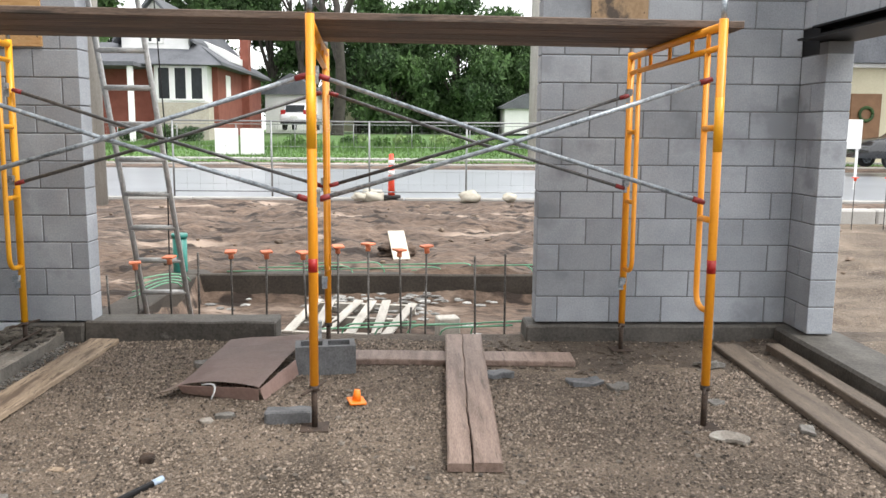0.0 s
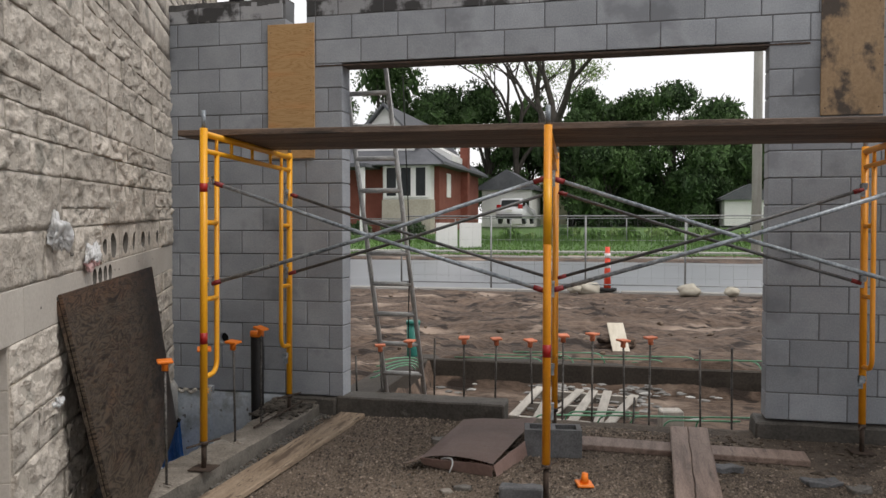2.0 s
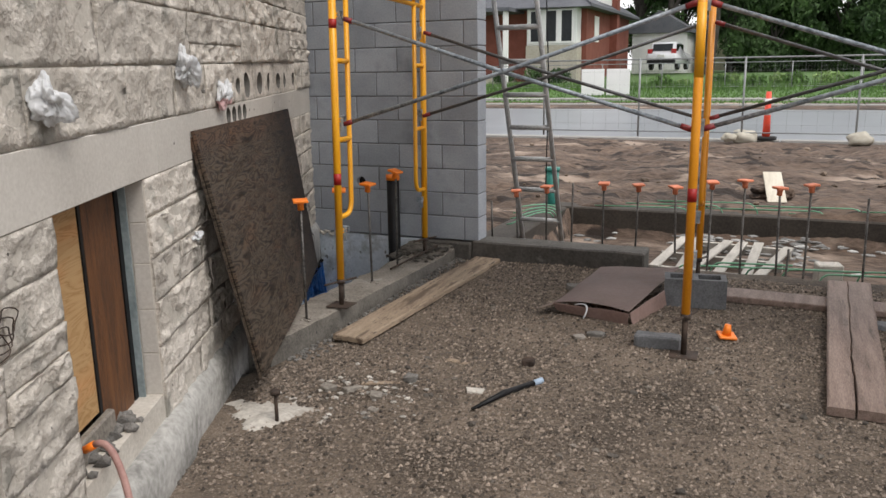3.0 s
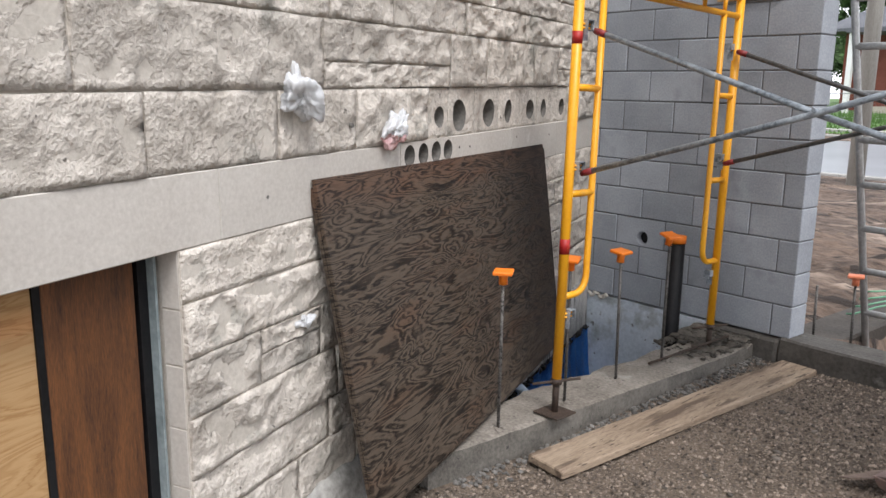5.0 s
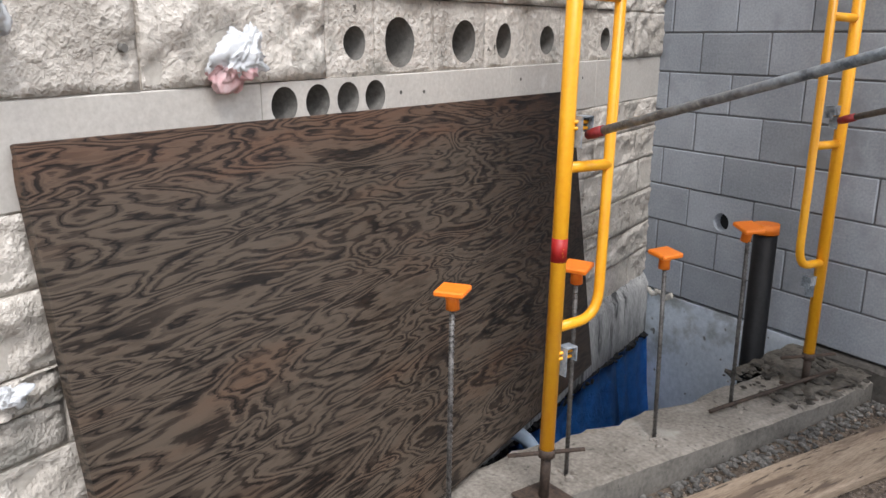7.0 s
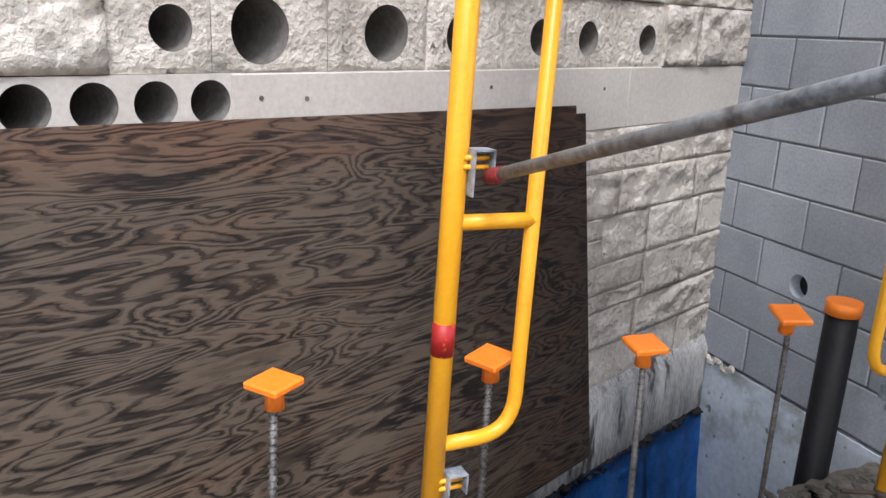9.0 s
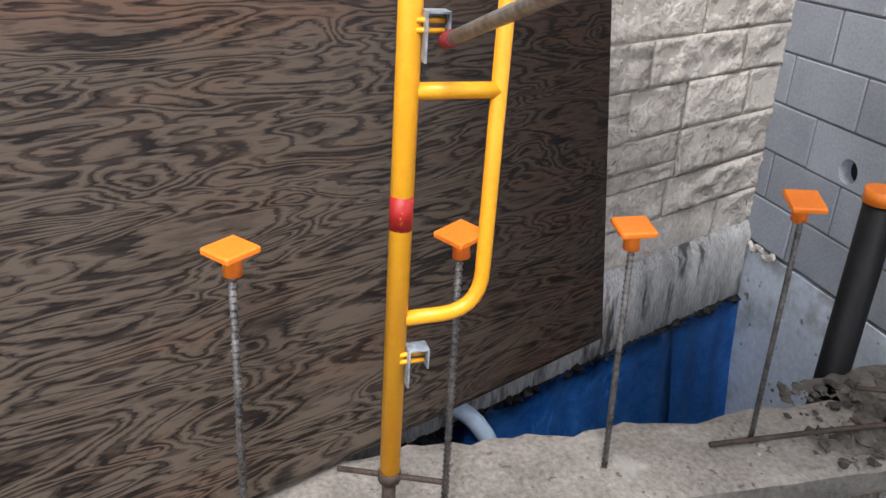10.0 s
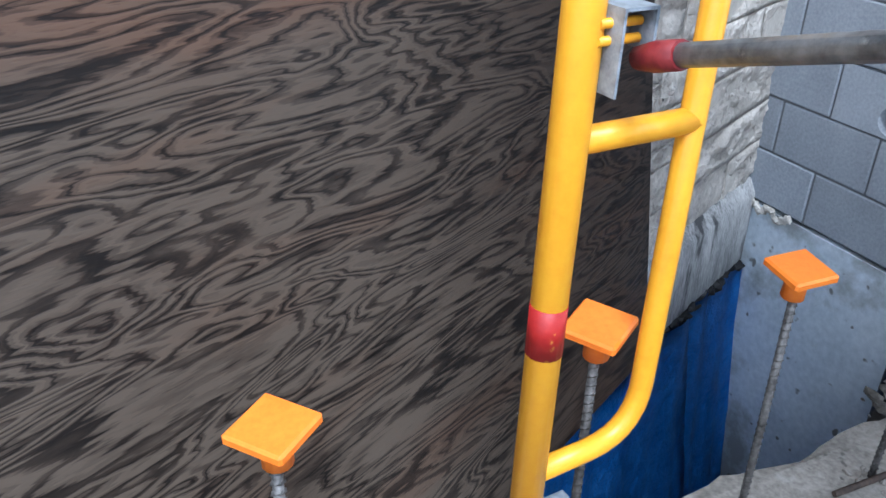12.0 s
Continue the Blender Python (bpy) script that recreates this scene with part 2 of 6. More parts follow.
M_YELLOW = surface("yellow_enamel", (0.82, 0.35, 0.010), (0.87, 0.43, 0.016), 6, 60, 0.38, 0.05, vary=0.0,
                   spots=(0.36, 0.16, 0.05), spot_scale=24, spot_from=0.69)
# same enamel as M_YELLOW, with the far legs' orange light put into it
M_ORANGE_LEG = surface("enamel_orange_cast", (0.78, 0.29, 0.012), (0.85, 0.345, 0.018), 6, 60, 0.4, 0.05, vary=0,
                       spots=(0.33, 0.13, 0.05), spot_scale=18, spot_from=0.70)
M_RED = surface("red_paint_band", (0.30, 0.008, 0.008), (0.42, 0.02, 0.015), 20, 90, 0.5, 0.05, vary=0,
                spots=(0.72, 0.36, 0.05), spot_scale=30, spot_from=0.63)
M_RED_OLD = surface("worn_red_paint", (0.15, 0.010, 0.014), (0.30, 0.03, 0.03), 30, 90, 0.5, 0.1, vary=0.1, spots=(0.10, 0.09, 0.09), spot_scale=40, spot_from=0.6)
M_GALV = surface("galvanised_steel", (0.085, 0.105, 0.125), (0.40, 0.45, 0.50), 14, 60, 0.36, 0.08, metal=0.15, vary=0.05,
                 spots=(0.55, 0.59, 0.62), spot_scale=22, spot_from=0.64)
M_DARK_STEEL = surface("dull_brace_steel", (0.06, 0.063, 0.066), (0.17, 0.175, 0.18), 10, 60, 0.5, 0.1, metal=0.3, vary=0.1)
M_RUST = surface("rusty_steel", (0.022, 0.016, 0.013), (0.085, 0.056, 0.04), 14, 90, 0.75, 0.4, metal=0.1, vary=0.1)
M_REBAR = surface("reinforcing_bar", (0.03, 0.028, 0.026), (0.21, 0.20, 0.19), 14, 90, 0.6, 0.3, metal=0.5, vary=0.2)
M_EPOXY = surface("green_epoxy_bar", (0.08, 0.27, 0.15), (0.20, 0.42, 0.28), 8, 60, 0.5, 0.1, vary=0.15)
M_CAP = surface("orange_plastic", (0.90, 0.20, 0.012), (0.95, 0.26, 0.02), 10, 90, 0.45, 0.05, vary=0.08)
M_CAP_OLD = surface("faded_orange_plastic", (0.62, 0.16, 0.07), (0.74, 0.25, 0.13), 10, 90, 0.6, 0.05, vary=0.15)
M_PLANK = surface("new_sawn_timber", (0.17, 0.122, 0.083), (0.39, 0.305, 0.222), 2.5, 30, 0.8, 0.4, vary=0.1, stretch=(7, 0.8, 7),
                  spots=(0.12, 0.085, 0.06), spot_scale=2.6, spot_from=0.54, speck=((0.07, 0.05, 0.035), 9, 0.62))
M_PLANK_WET = surface("wet_reddish_timber", (0.11, 0.072, 0.056), (0.32, 0.235, 0.195), 2.5, 30, 0.6, 0.6, vary=0.12, stretch=(9, 0.9, 9),
                      spots=(0.075, 0.052, 0.042), spot_scale=2.2, spot_from=0.60)
M_PLANK_MUD = surface("mud_stained_timber", (0.045, 0.035, 0.027), (0.155, 0.122, 0.095), 2.5, 30, 0.75, 0.5, vary=0.1, stretch=(7, 0.9, 7),
                      spots=(0.24, 0.205, 0.17), spot_scale=2.6, spot_from=0.64)
M_PLANK_X = surface("dark_scaffold_timber", (0.06, 0.041, 0.032), (0.25, 0.18, 0.14), 2.5, 30, 0.7, 0.6, vary=0.25, stretch=(0.8, 9, 9),
                    spots=(0.05, 0.04, 0.034), spot_scale=1.8, spot_from=0.58)
M_PLY = plywood("weathered_dark_plywood", (0.0065, 0.0046, 0.0036), (0.025, 0.018, 0.0134), (0.086, 0.066, 0.049), 14, 0.45, (1.25, 2.1))
M_PLY_TAN = plywood("tan_plywood", (0.36, 0.205, 0.085), (0.42, 0.255, 0.115), (0.47, 0.30, 0.145), 12, 0.6)
M_OSB = surface("stained_plywood", (0.26, 0.175, 0.10), (0.40, 0.28, 0.17), 6, 40, 0.8, 0.3, vary=0, stretch=(1, 1, 0.8),
                spots=(0.07, 0.055, 0.045), spot_scale=3, spot_from=0.51)
M_STUD = surface("brown_stained_stud", (0.035, 0.013, 0.005), (0.185, 0.072, 0.022), 3, 40, 0.6, 0.3, vary=0, stretch=(9, 9, 1))
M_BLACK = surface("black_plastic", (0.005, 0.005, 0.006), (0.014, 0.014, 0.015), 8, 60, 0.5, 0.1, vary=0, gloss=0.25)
M_TARP = surface("blue_tarp", (0.012, 0.10, 0.40), (0.05, 0.22, 0.62), 9, 30, 0.4, 0.7, vary=0, depth=0.03)
M_PVC = surface("pale_blue_pipe", (0.32, 0.42, 0.55), (0.44, 0.53, 0.64), 5, 40, 0.4, 0.1, vary=0)
M_TEAL = surface("teal_pipe", (0.02, 0.17, 0.14), (0.04, 0.24, 0.20), 5, 40, 0.45, 0.1, vary=0)
M_BAG_PINK = surface("pink_printed_polythene", (0.62, 0.30, 0.30), (0.80, 0.62, 0.62), 26, 60, 0.4, 0.3, vary=0)
M_BAG = surface("white_polythene", (0.76, 0.78, 0.80), (0.90, 0.91, 0.92), 10, 60, 0.30, 0.3, vary=0, translucent=0.35)
M_SHEET = surface("brown_coated_sheet", (0.22, 0.145, 0.125), (0.31, 0.215, 0.19), 3, 40, 0.42, 0.2, vary=0)
M_WHITE = surface("white_paint", (0.70, 0.70, 0.69), (0.80, 0.80, 0.79), 1.5, 20, 0.7, 0.1, vary=0.02)
M_PALE_WOOD = surface("bleached_pallet_wood", (0.30, 0.28, 0.25), (0.54, 0.51, 0.46), 3, 30, 0.8, 0.3, vary=0.12, stretch=(5, 1, 5))
M_BRICK = surface("red_brick", (0.16, 0.045, 0.030), (0.25, 0.085, 0.060), 2, 20, 0.9, 0.3, vary=0.1)
M_HSTONE = surface("cream_stonework", (0.34, 0.31, 0.25), (0.48, 0.45, 0.38), 1.5, 10, 0.9, 0.3, vary=0.1)
M_ROOF = surface("grey_shingles", (0.07, 0.075, 0.085), (0.13, 0.135, 0.15), 1, 14, 0.9, 0.4, vary=0.05)
M_GLASS = surface("window_glass", (0.012, 0.014, 0.016), (0.025, 0.03, 0.033), 1, 9, 0.12, 0, vary=0.1, gloss=0.15)
M_CAR = surface("white_car_paint", (0.62, 0.63, 0.65), (0.68, 0.69, 0.71), 1, 9, 0.25, 0, vary=0, coat=0.6)
M_CAR_DARK = surface("black_car_paint", (0.015, 0.016, 0.018), (0.03, 0.031, 0.034), 1, 9, 0.25, 0, vary=0, coat=0.6)
M_TAIL = surface("red_lamp_glass", (0.35, 0.01, 0.01), (0.45, 0.02, 0.02), 4, 20, 0.2, 0, vary=0)
M_RUBBER = surface("tyre_rubber", (0.012, 0.012, 0.012), (0.03, 0.03, 0.03), 8, 40, 0.85, 0.1, vary=0)
M_CREAM = surface("cream_render", (0.50, 0.46, 0.33), (0.58, 0.54, 0.40), 1, 12, 0.9, 0.1, vary=0)
M_DOOR = surface("brown_door", (0.14, 0.07, 0.03), (0.22, 0.115, 0.055), 3, 30, 0.6, 0.1, vary=0)
M_MARKER = surface("red_orange_marker", (0.75, 0.06, 0.03), (0.85, 0.10, 0.05), 4, 30, 0.5, 0.05, vary=0)
M_WIRE = surface("fence_wire", (0.20, 0.21, 0.21), (0.34, 0.35, 0.35), 8, 40, 0.5, 0, metal=0.5, vary=0)
M_ALU = surface("aluminium_ladder", (0.30, 0.30, 0.295), (0.55, 0.55, 0.54), 9, 50, 0.45, 0.1, metal=0.2, vary=0.05)
M_FRESH = surface("splashed_white_mortar", (0.30, 0.275, 0.24), (0.58, 0.545, 0.49), 7, 50, 0.85, 0.6, vary=0)

# ---- building helpers ----


def part(name, bm, material, parent=None, label="", smooth=False):
    me = bpy.data.meshes.new(name)
    bm.normal_update()
    bm.to_mesh(me)
    bm.free()
    for mt in (material if isinstance(material, (list, tuple)) else [material]):
        me.materials.append(mt)
    if smooth:
        me.polygons.foreach_set("use_smooth", [True] * len(me.polygons))
    ob = new(name, me)
    if parent:
        ob.parent = parent
        ob.matrix_parent_inverse = parent.matrix_basis.inverted()
    if label:
        ob["label"] = label
    return ob


def thing(name, at, label, category, group="", kind=""):
    e = new(name)
    e.matrix_basis = at if isinstance(at, Matrix) else Matrix.Translation(at)
    e.empty_display_size = 0.1
    return tagged(e, label, category, group, kind)


def box(bm, x0, x1, y0, y1, z0, z1, bevel=0.0, m=None, slot=0):
    v = [bm.verts.new((x, y, z)) for z in (z0, z1) for y in (y0, y1) for x in (x0, x1)]
    fs = [bm.faces.new([v[i] for i in q]) for q in ((0, 2, 3, 1), (4, 5, 7, 6), (0, 1, 5, 4), (2, 6, 7, 3), (0, 4, 6, 2), (1, 3, 7, 5))]
    for f in fs:
        f.material_index = slot
    if bevel:
        es = list({e for f in fs for e in f.edges})
        out = bmesh.ops.bevel(bm, geom=es, offset=bevel, segments=1, affect="EDGES", material=slot)
        v = list({w for f in out["faces"] for w in f.verts} | {w for w in v if w.is_valid})
    if m is not None:
        for w in v:
            w.co = m @ w.co
    return v


def tube(bm, pts, r, seg=10, caps=True, slot=0, radii=None):
    """A round bar along points."""
    pts = [Vector(p) for p in pts]
    rings, side = [], None
    for i, p in enumerate(pts):
        way = (pts[min(i + 1, len(pts) - 1)] - pts[max(i - 1, 0)]).normalized()
        if side is None:
            side = way.orthogonal().normalized()
        side = (side - way * side.dot(way)).normalized()
        up = way.cross(side)
        rr = radii[i] if radii else r
        rings.append([bm.verts.new(p + (side * math.cos(a) + up * math.sin(a)) * rr) for a in [2 * math.pi * k / seg for k in range(seg)]])
    for a, b in zip(rings, rings[1:]):
        for k in range(seg):
            f = bm.faces.new((a[k], a[(k + 1) % seg], b[(k + 1) % seg], b[k]))
            f.material_index, f.smooth = slot, True
    if caps:
        bm.faces.new(rings[0][::-1]).material_index = slot
        bm.faces.new(rings[-1]).material_index = slot
    return rings


def rod(name, pts, r, material, parent=None, label="", seg=10, radii=None):
    bm = bmesh.new()
    tube(bm, pts, r, seg, radii=radii)
    return part(name, bm, material, parent, label)


def slab(name, x0, x1, y0, y1, z0, z1, material, parent=None, label="", bevel=0.0, m=None):
    bm = bmesh.new()
    box(bm, x0, x1, y0, y1, z0, z1, bevel, m)
    return part(name, bm, material, parent, label)


def arc(a, b, c, n=6):
    """Points on a smooth bend from a to c that leans to b."""
    a, b, c = Vector(a), Vector(b), Vector(c)
    return [(1 - t) ** 2 * a + 2 * t * (1 - t) * b + t * t * c for t in [i / n for i in range(n + 1)]]


def rugged(bm, amount, scale, seed=0.0):
    for v in bm.verts:
        n3 = noise.noise_vector(v.co * scale + Vector((seed, seed * 0.7, -seed)))
        v.co += n3 * amount


def lump(bm, at, size, rough, seed, sub=2):
    """A broken stone."""
    out = bmesh.ops.create_icosphere(bm, subdivisions=sub, radius=1.0)
    rot = Euler((seed * 1.3, seed * 2.1, seed * 0.7)).to_matrix()
    for v in out["verts"]:
        n1 = noise.noise(v.co * 1.3 + Vector((seed, 0, 0)))
        c = v.co * (1 + rough * n1)
        q = rot @ Vector((c.x, c.y, c.z))
        v.co = Vector(at) + Vector((q.x * size[0], q.y * size[1], q.z * size[2]))


WALL_Y = 8.222
GROUND = 0.08
BED = 0.22
# the stone wall: local x runs along it from the corner, y out of it, z up
ALONG = Vector((0.4036, -0.9149, 0))
OUT = Vector((0.9149, 0.4036, 0))
STONE = Matrix(((0.4036, 0.9149, 0, -3.755), (-0.9149, 0.4036, 0, 8.28), (0, 0, 1, 0.06), (0, 0, 0, 1))) @ Matrix.Translation((0, 0.018, 0)) @ Matrix.Rotation(radians(0.945), 4, "Y")


def rise(y):
    """Height of the street side along the way out."""
    stops = ((11.0, 0.09), (21.5, 0.01), (34.2, 0.21), (34.8, 0.33), (40, 0.81), (50, 1.27), (70, 1.43), (3000, 1.43))
    if y <= stops[0][0]:
        return stops[0][1]
    for (a, za), (b, zb) in zip(stops, stops[1:]):
        if y <= b:
            return za + (zb - za) * (y - a) / (b - a)
    return stops[-1][1]


def ground_height(x, y):
    bumps = 0.010 * noise.noise((x * 3, y * 3, 0)) + 0.006 * noise.noise((x * 11, y * 11, 3))
    d_stone = (Vector((x + 3.755, y - 8.28, 0))).dot(OUT)
    if y < 8.4 and -0.7 < d_stone < 0.75 and x < -2.4:
        return -1.1 if y > 5.45 else GROUND - 0.085 + bumps
    if 8.42 < y < 10.75 and -2.0 < x < 2.9:
        return -0.17 + 3.0 * bumps
    if y < 8.6:
        fall = 0.085 * min(1, max(0, (-0.6 - x) / 1.4)) * min(1, max(0, (8.4 - y) / 2.2))
        return GROUND + bumps - fall + (0.02 if x > 2.9 else 0)
    if y < 21.3:
        hump = 0.22 * noise.noise((x * 0.55, y * 0.75, 7)) + 0.06 * noise.noise((x * 2.1, y * 2.1, 1)) + 0.05 * noise.noise((x * 6, y * 6, 1))
        return rise(y) + (hump if -9 < x < 12 else 0.3 * hump) * min(1, max(0, (21.3 - y) / 1.0))
    if 21.3 <= y <= 34.6:
        return rise(y) - 0.06
    return rise(y) + 0.05 * noise.noise((x * 0.4, y * 0.4, 0))

# ---- the ground, one sheet to the horizon ----


def spread(fine0, fine1, step, far):
    v, k = [], fine0
    while k < fine1 - 1e-6:
        v.append(k)
        k += step
    v.append(fine1)
    s, k = step, fine1
    while k < far:
        s *= 1.28
        k += s
        v.append(k)
    s, k = step, fine0
    while k > -far:
        s *= 1.28
        k -= s
        v.insert(0, k)
    return v


gx, gy = spread(-3.3, 4.0, 0.065, 1800), spread(3.0, 21.6, 0.075, 1800)
verts = [(x, y, ground_height(x, y)) for y in gy for x in gx]
w = len(gx)
faces = [(j * w + i, j * w + i + 1, (j + 1) * w + i + 1, (j + 1) * w + i) for j in range(len(gy) - 1) for i in range(w - 1)]
me = bpy.data.meshes.new("ground")
me.from_pydata(verts, [], faces)
for mt in (M_GRAVEL, M_MUD, M_GRASS, M_PIT, M_SOIL):
    me.materials.append(mt)
slots = []
for j in range(len(gy) - 1):
    for i in range(w - 1):
        x, y = gx[i], gy[j]
        if y > 34.2 or y < -30 or abs(x) > 60:
            slots.append(2)
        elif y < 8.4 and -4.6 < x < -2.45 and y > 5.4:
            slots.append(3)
        elif y > 8.4 and (x < 3.1 or y > 18):
            slots.append(1)
        elif y < 8.4 and (x > 2.35 + 0.18 * noise.noise((x * 3, y * 2, 8)) or (x > 1.0 and y > 7.45 + 0.35 * noise.noise((x * 2, y, 3)))) and x < 3.2 and y > 3.6:
            slots.append(4)
        elif y < 8.4 and x > -2.5 and y > 8.0 + 0.15 * noise.noise((x * 3, 1, 3)):
            slots.append(4)
        else:
            slots.append(0)
me.polygons.foreach_set("material_index", slots)
me.polygons.foreach_set("use_smooth", [True] * len(faces))
tagged(new("ground", me), "gravel pad and bare earth running out to a lawn", "ground", kind="structure")

# ---- street ----
bm = bmesh.new()
rows_y = [21.5 + 0.9 * i for i in range(15)]
for a, b in zip(rows_y, rows_y[1:]):
    b = min(b, 34.2)
    q = [bm.verts.new(p) for p in ((-160, a, rise(a)), (160, a, rise(a)), (160, b, rise(b)), (-160, b, rise(b)))]
    bm.faces.new(q)
bmesh.ops.remove_doubles(bm, verts=bm.verts, dist=0.001)
road = tagged(part("road", bm, M_ROAD), "wet grey asphalt street beyond the site", "road", kind="structure")
for y, hgt, wd in ((34.2, 0.14, 0.18), (21.35, 0.06, 0.15)):
    bm = bmesh.new()
    for i in range(-32, 32):
        box(bm, i * 2.5 + 0.01, i * 2.5 + 2.49, y, y + wd, rise(y) - 0.1, rise(y) + hgt, 0.02)
    tagged(part("kerb", bm, M_KERB), "low pale concrete kerb along the street", "kerb", kind="structure")
bm = bmesh.new()
for i in range(-30, 30):
    z = rise(36.2) + 0.04
    box(bm, i * 1.5 + 0.01, i * 1.5 + 1.49, 35.6, 36.9, z - 0.1, z, 0.01)
tagged(part("pavement", bm, M_KERB), "narrow concrete pavement slabs across the lawn", "pavement", kind="structure")

# ---- block walls ----
COURSE = 0.2
TOP = 3.58
JAMB_L, JAMB_R, CORNER_R = -2.09, 1.247, 3.18


def core(name, spans, material, label):
    bm = bmesh.new()
    for s in spans:
        box(bm, *s)
    return tagged(part(name, bm, material), label, "wall", kind="structure")


wall_north = core("wall_north", [
    (-3.75, JAMB_L - 0.012, WALL_Y + 0.006, WALL_Y + 0.184, BED, 0.62),
    (-3.75, -3.42, WALL_Y + 0.006, WALL_Y + 0.184, 0.62, 0.82),
    (-3.022, JAMB_L - 0.012, WALL_Y + 0.006, WALL_Y + 0.184, 0.62, 0.82),
    (-3.75, JAMB_L - 0.012, WALL_Y + 0.006, WALL_Y + 0.184, 0.82, 3.34),
    (-3.75, -2.60, WALL_Y + 0.006, WALL_Y + 0.184, 3.34, TOP),
    (-2.41, 1.629, WALL_Y + 0.006, WALL_Y + 0.184, 3.342, TOP),
    (JAMB_L - 0.012, JAMB_R + 0.012, WALL_Y + 0.006, WALL_Y + 0.184, 3.03, 3.34),
    (JAMB_R + 0.012, CORNER_R, WALL_Y + 0.006, WALL_Y + 0.184, BED, 3.34),
    (1.845, CORNER_R, WALL_Y + 0.006, WALL_Y + 0.184, 3.342, TOP)],
    M_JOINT, "grey concrete block wall with a wide opening")
wall_east = core("wall_east", [(CORNER_R + 0.006, CORNER_R + 0.184, 7.858, WALL_Y + 0.19, BED, 2.30),
                               (CORNER_R + 0.006, CORNER_R + 0.184, 1.0, WALL_Y + 0.19, 2.42, TOP)],
                 M_JOINT, "grey concrete block return wall with a lintel")
block_meshes = {}


def block(x0, x1, z0, z1, parent, m=None, top=False, depth=0.19):
    """One concrete block, kept by its size so that alike blocks share a mesh."""
    key = (round(x1 - x0, 2), round(z1 - z0, 2), top, depth)
    if key not in block_meshes:
        b = bmesh.new()
        box(b, -key[0] / 2 + 0.004, key[0] / 2 - 0.004, 0, depth, 0.004, key[1] - 0.004, 0.004)
        mesh = bpy.data.meshes.new("block")
        b.to_mesh(mesh)
        b.free()
        mesh.materials.append(M_BLOCK_TOP if top else M_BLOCK)
        block_meshes[key] = mesh
    ob = new("block", block_meshes[key])
    ob.parent = parent
    here = Matrix.Translation(((x0 + x1) / 2, WALL_Y + random.uniform(-0.0012, 0.0012), z0))
    ob.matrix_basis = m @ here if m is not None else here
    return ob


def courses(parent, x0, x1, k0, k1, first_even, first_odd, gaps=(), m=None, skip=()):
    for k in range(k0, k1):
        z0 = BED + COURSE * k
        z1 = min(z0 + COURSE, TOP)
        cuts, x = [x0], x0 + (first_odd if k % 2 else first_even)
        while x < x1 - 0.05:
            if x > x0 + 0.03:
                cuts.append(x)
            x += 0.4
        cuts.append(x1)
        for a, b in zip(cuts, cuts[1:]):
            pieces = [(a, b)]
            for g0, g1, gz in gaps:
                if z1 > gz:
                    pieces = [p for a2, b2 in pieces for p in ((a2, min(b2, g0)), (max(a2, g1), b2)) if p[1] - p[0] > 0.03]
            for a2, b2 in pieces:
                if (k, round(a2, 1)) in skip:
                    continue
                block(a2, b2, z0, z1, parent, m, top=k >= 16)


# ---- foundations round the pad ----
bm = bmesh.new()
box(bm, -3.9, -2.62, WALL_Y - 0.002, WALL_Y + 0.19, -1.4, BED - 0.012)
tagged(part("foundation_wall", bm, M_FOUND), "smooth grey-blue painted foundation under the block wall", "foundation", kind="structure")
bm = bmesh.new()
box(bm, -2.64, JAMB_L - 0.06, WALL_Y - 0.05, WALL_Y + 0.22, -0.3, BED - 0.01, 0.015)
box(bm, JAMB_L - 0.06, -0.72, WALL_Y - 0.03, WALL_Y + 0.24, -0.3, 0.225, 0.012)
bmesh.ops.subdivide_edges(bm, edges=bm.edges[:], cuts=5, use_grid_fill=True)
rugged(bm, 0.010, 7)
tagged(part("threshold_footing", bm, M_FOOTING), "low dark wet concrete upstand across the opening", "footing", kind="structure")
bm = bmesh.new()
box(bm, JAMB_R - 0.07, CORNER_R + 0.25, WALL_Y - 0.06, WALL_Y + 0.24, -0.3, BED - 0.012, 0.015)
bmesh.ops.subdivide_edges(bm, edges=bm.edges[:], cuts=6, use_grid_fill=True)
rugged(bm, 0.012, 6, 3)
tagged(part("wall_footing", bm, M_FOOTING), "rough concrete footing under the block wall", "footing", kind="structure")
bm = bmesh.new()
box(bm, 3.08, 3.5, 2.0, WALL_Y - 0.07, -0.3, 0.205, 0.02)
bmesh.ops.subdivide_edges(bm, edges=bm.edges[:], cuts=12, use_grid_fill=True)
rugged(bm, 0.015, 5, 5)
tagged(part("side_footing", bm, M_FOOTING), "muddy concrete side footing along the pad", "footing", kind="structure")
bm = bmesh.new()
box(bm, -2.35, 1.62, 10.75, 11.05, -0.5, 0.13, 0.015)
box(bm, 1.66, 2.6, 10.70, 11.0, -0.5, 0.10, 0.015)
box(bm, -2.35, -2.0, 8.55, 10.75, -0.5, 0.13, 0.015)
bmesh.ops.subdivide_edges(bm, edges=bm.edges[:], cuts=4, use_grid_fill=True)
rugged(bm, 0.010, 5, 9)
tagged(part("far_footing", bm, M_FOOTING_DARK), "dark formed footing walls round a shallow pit", "footing", kind="structure")

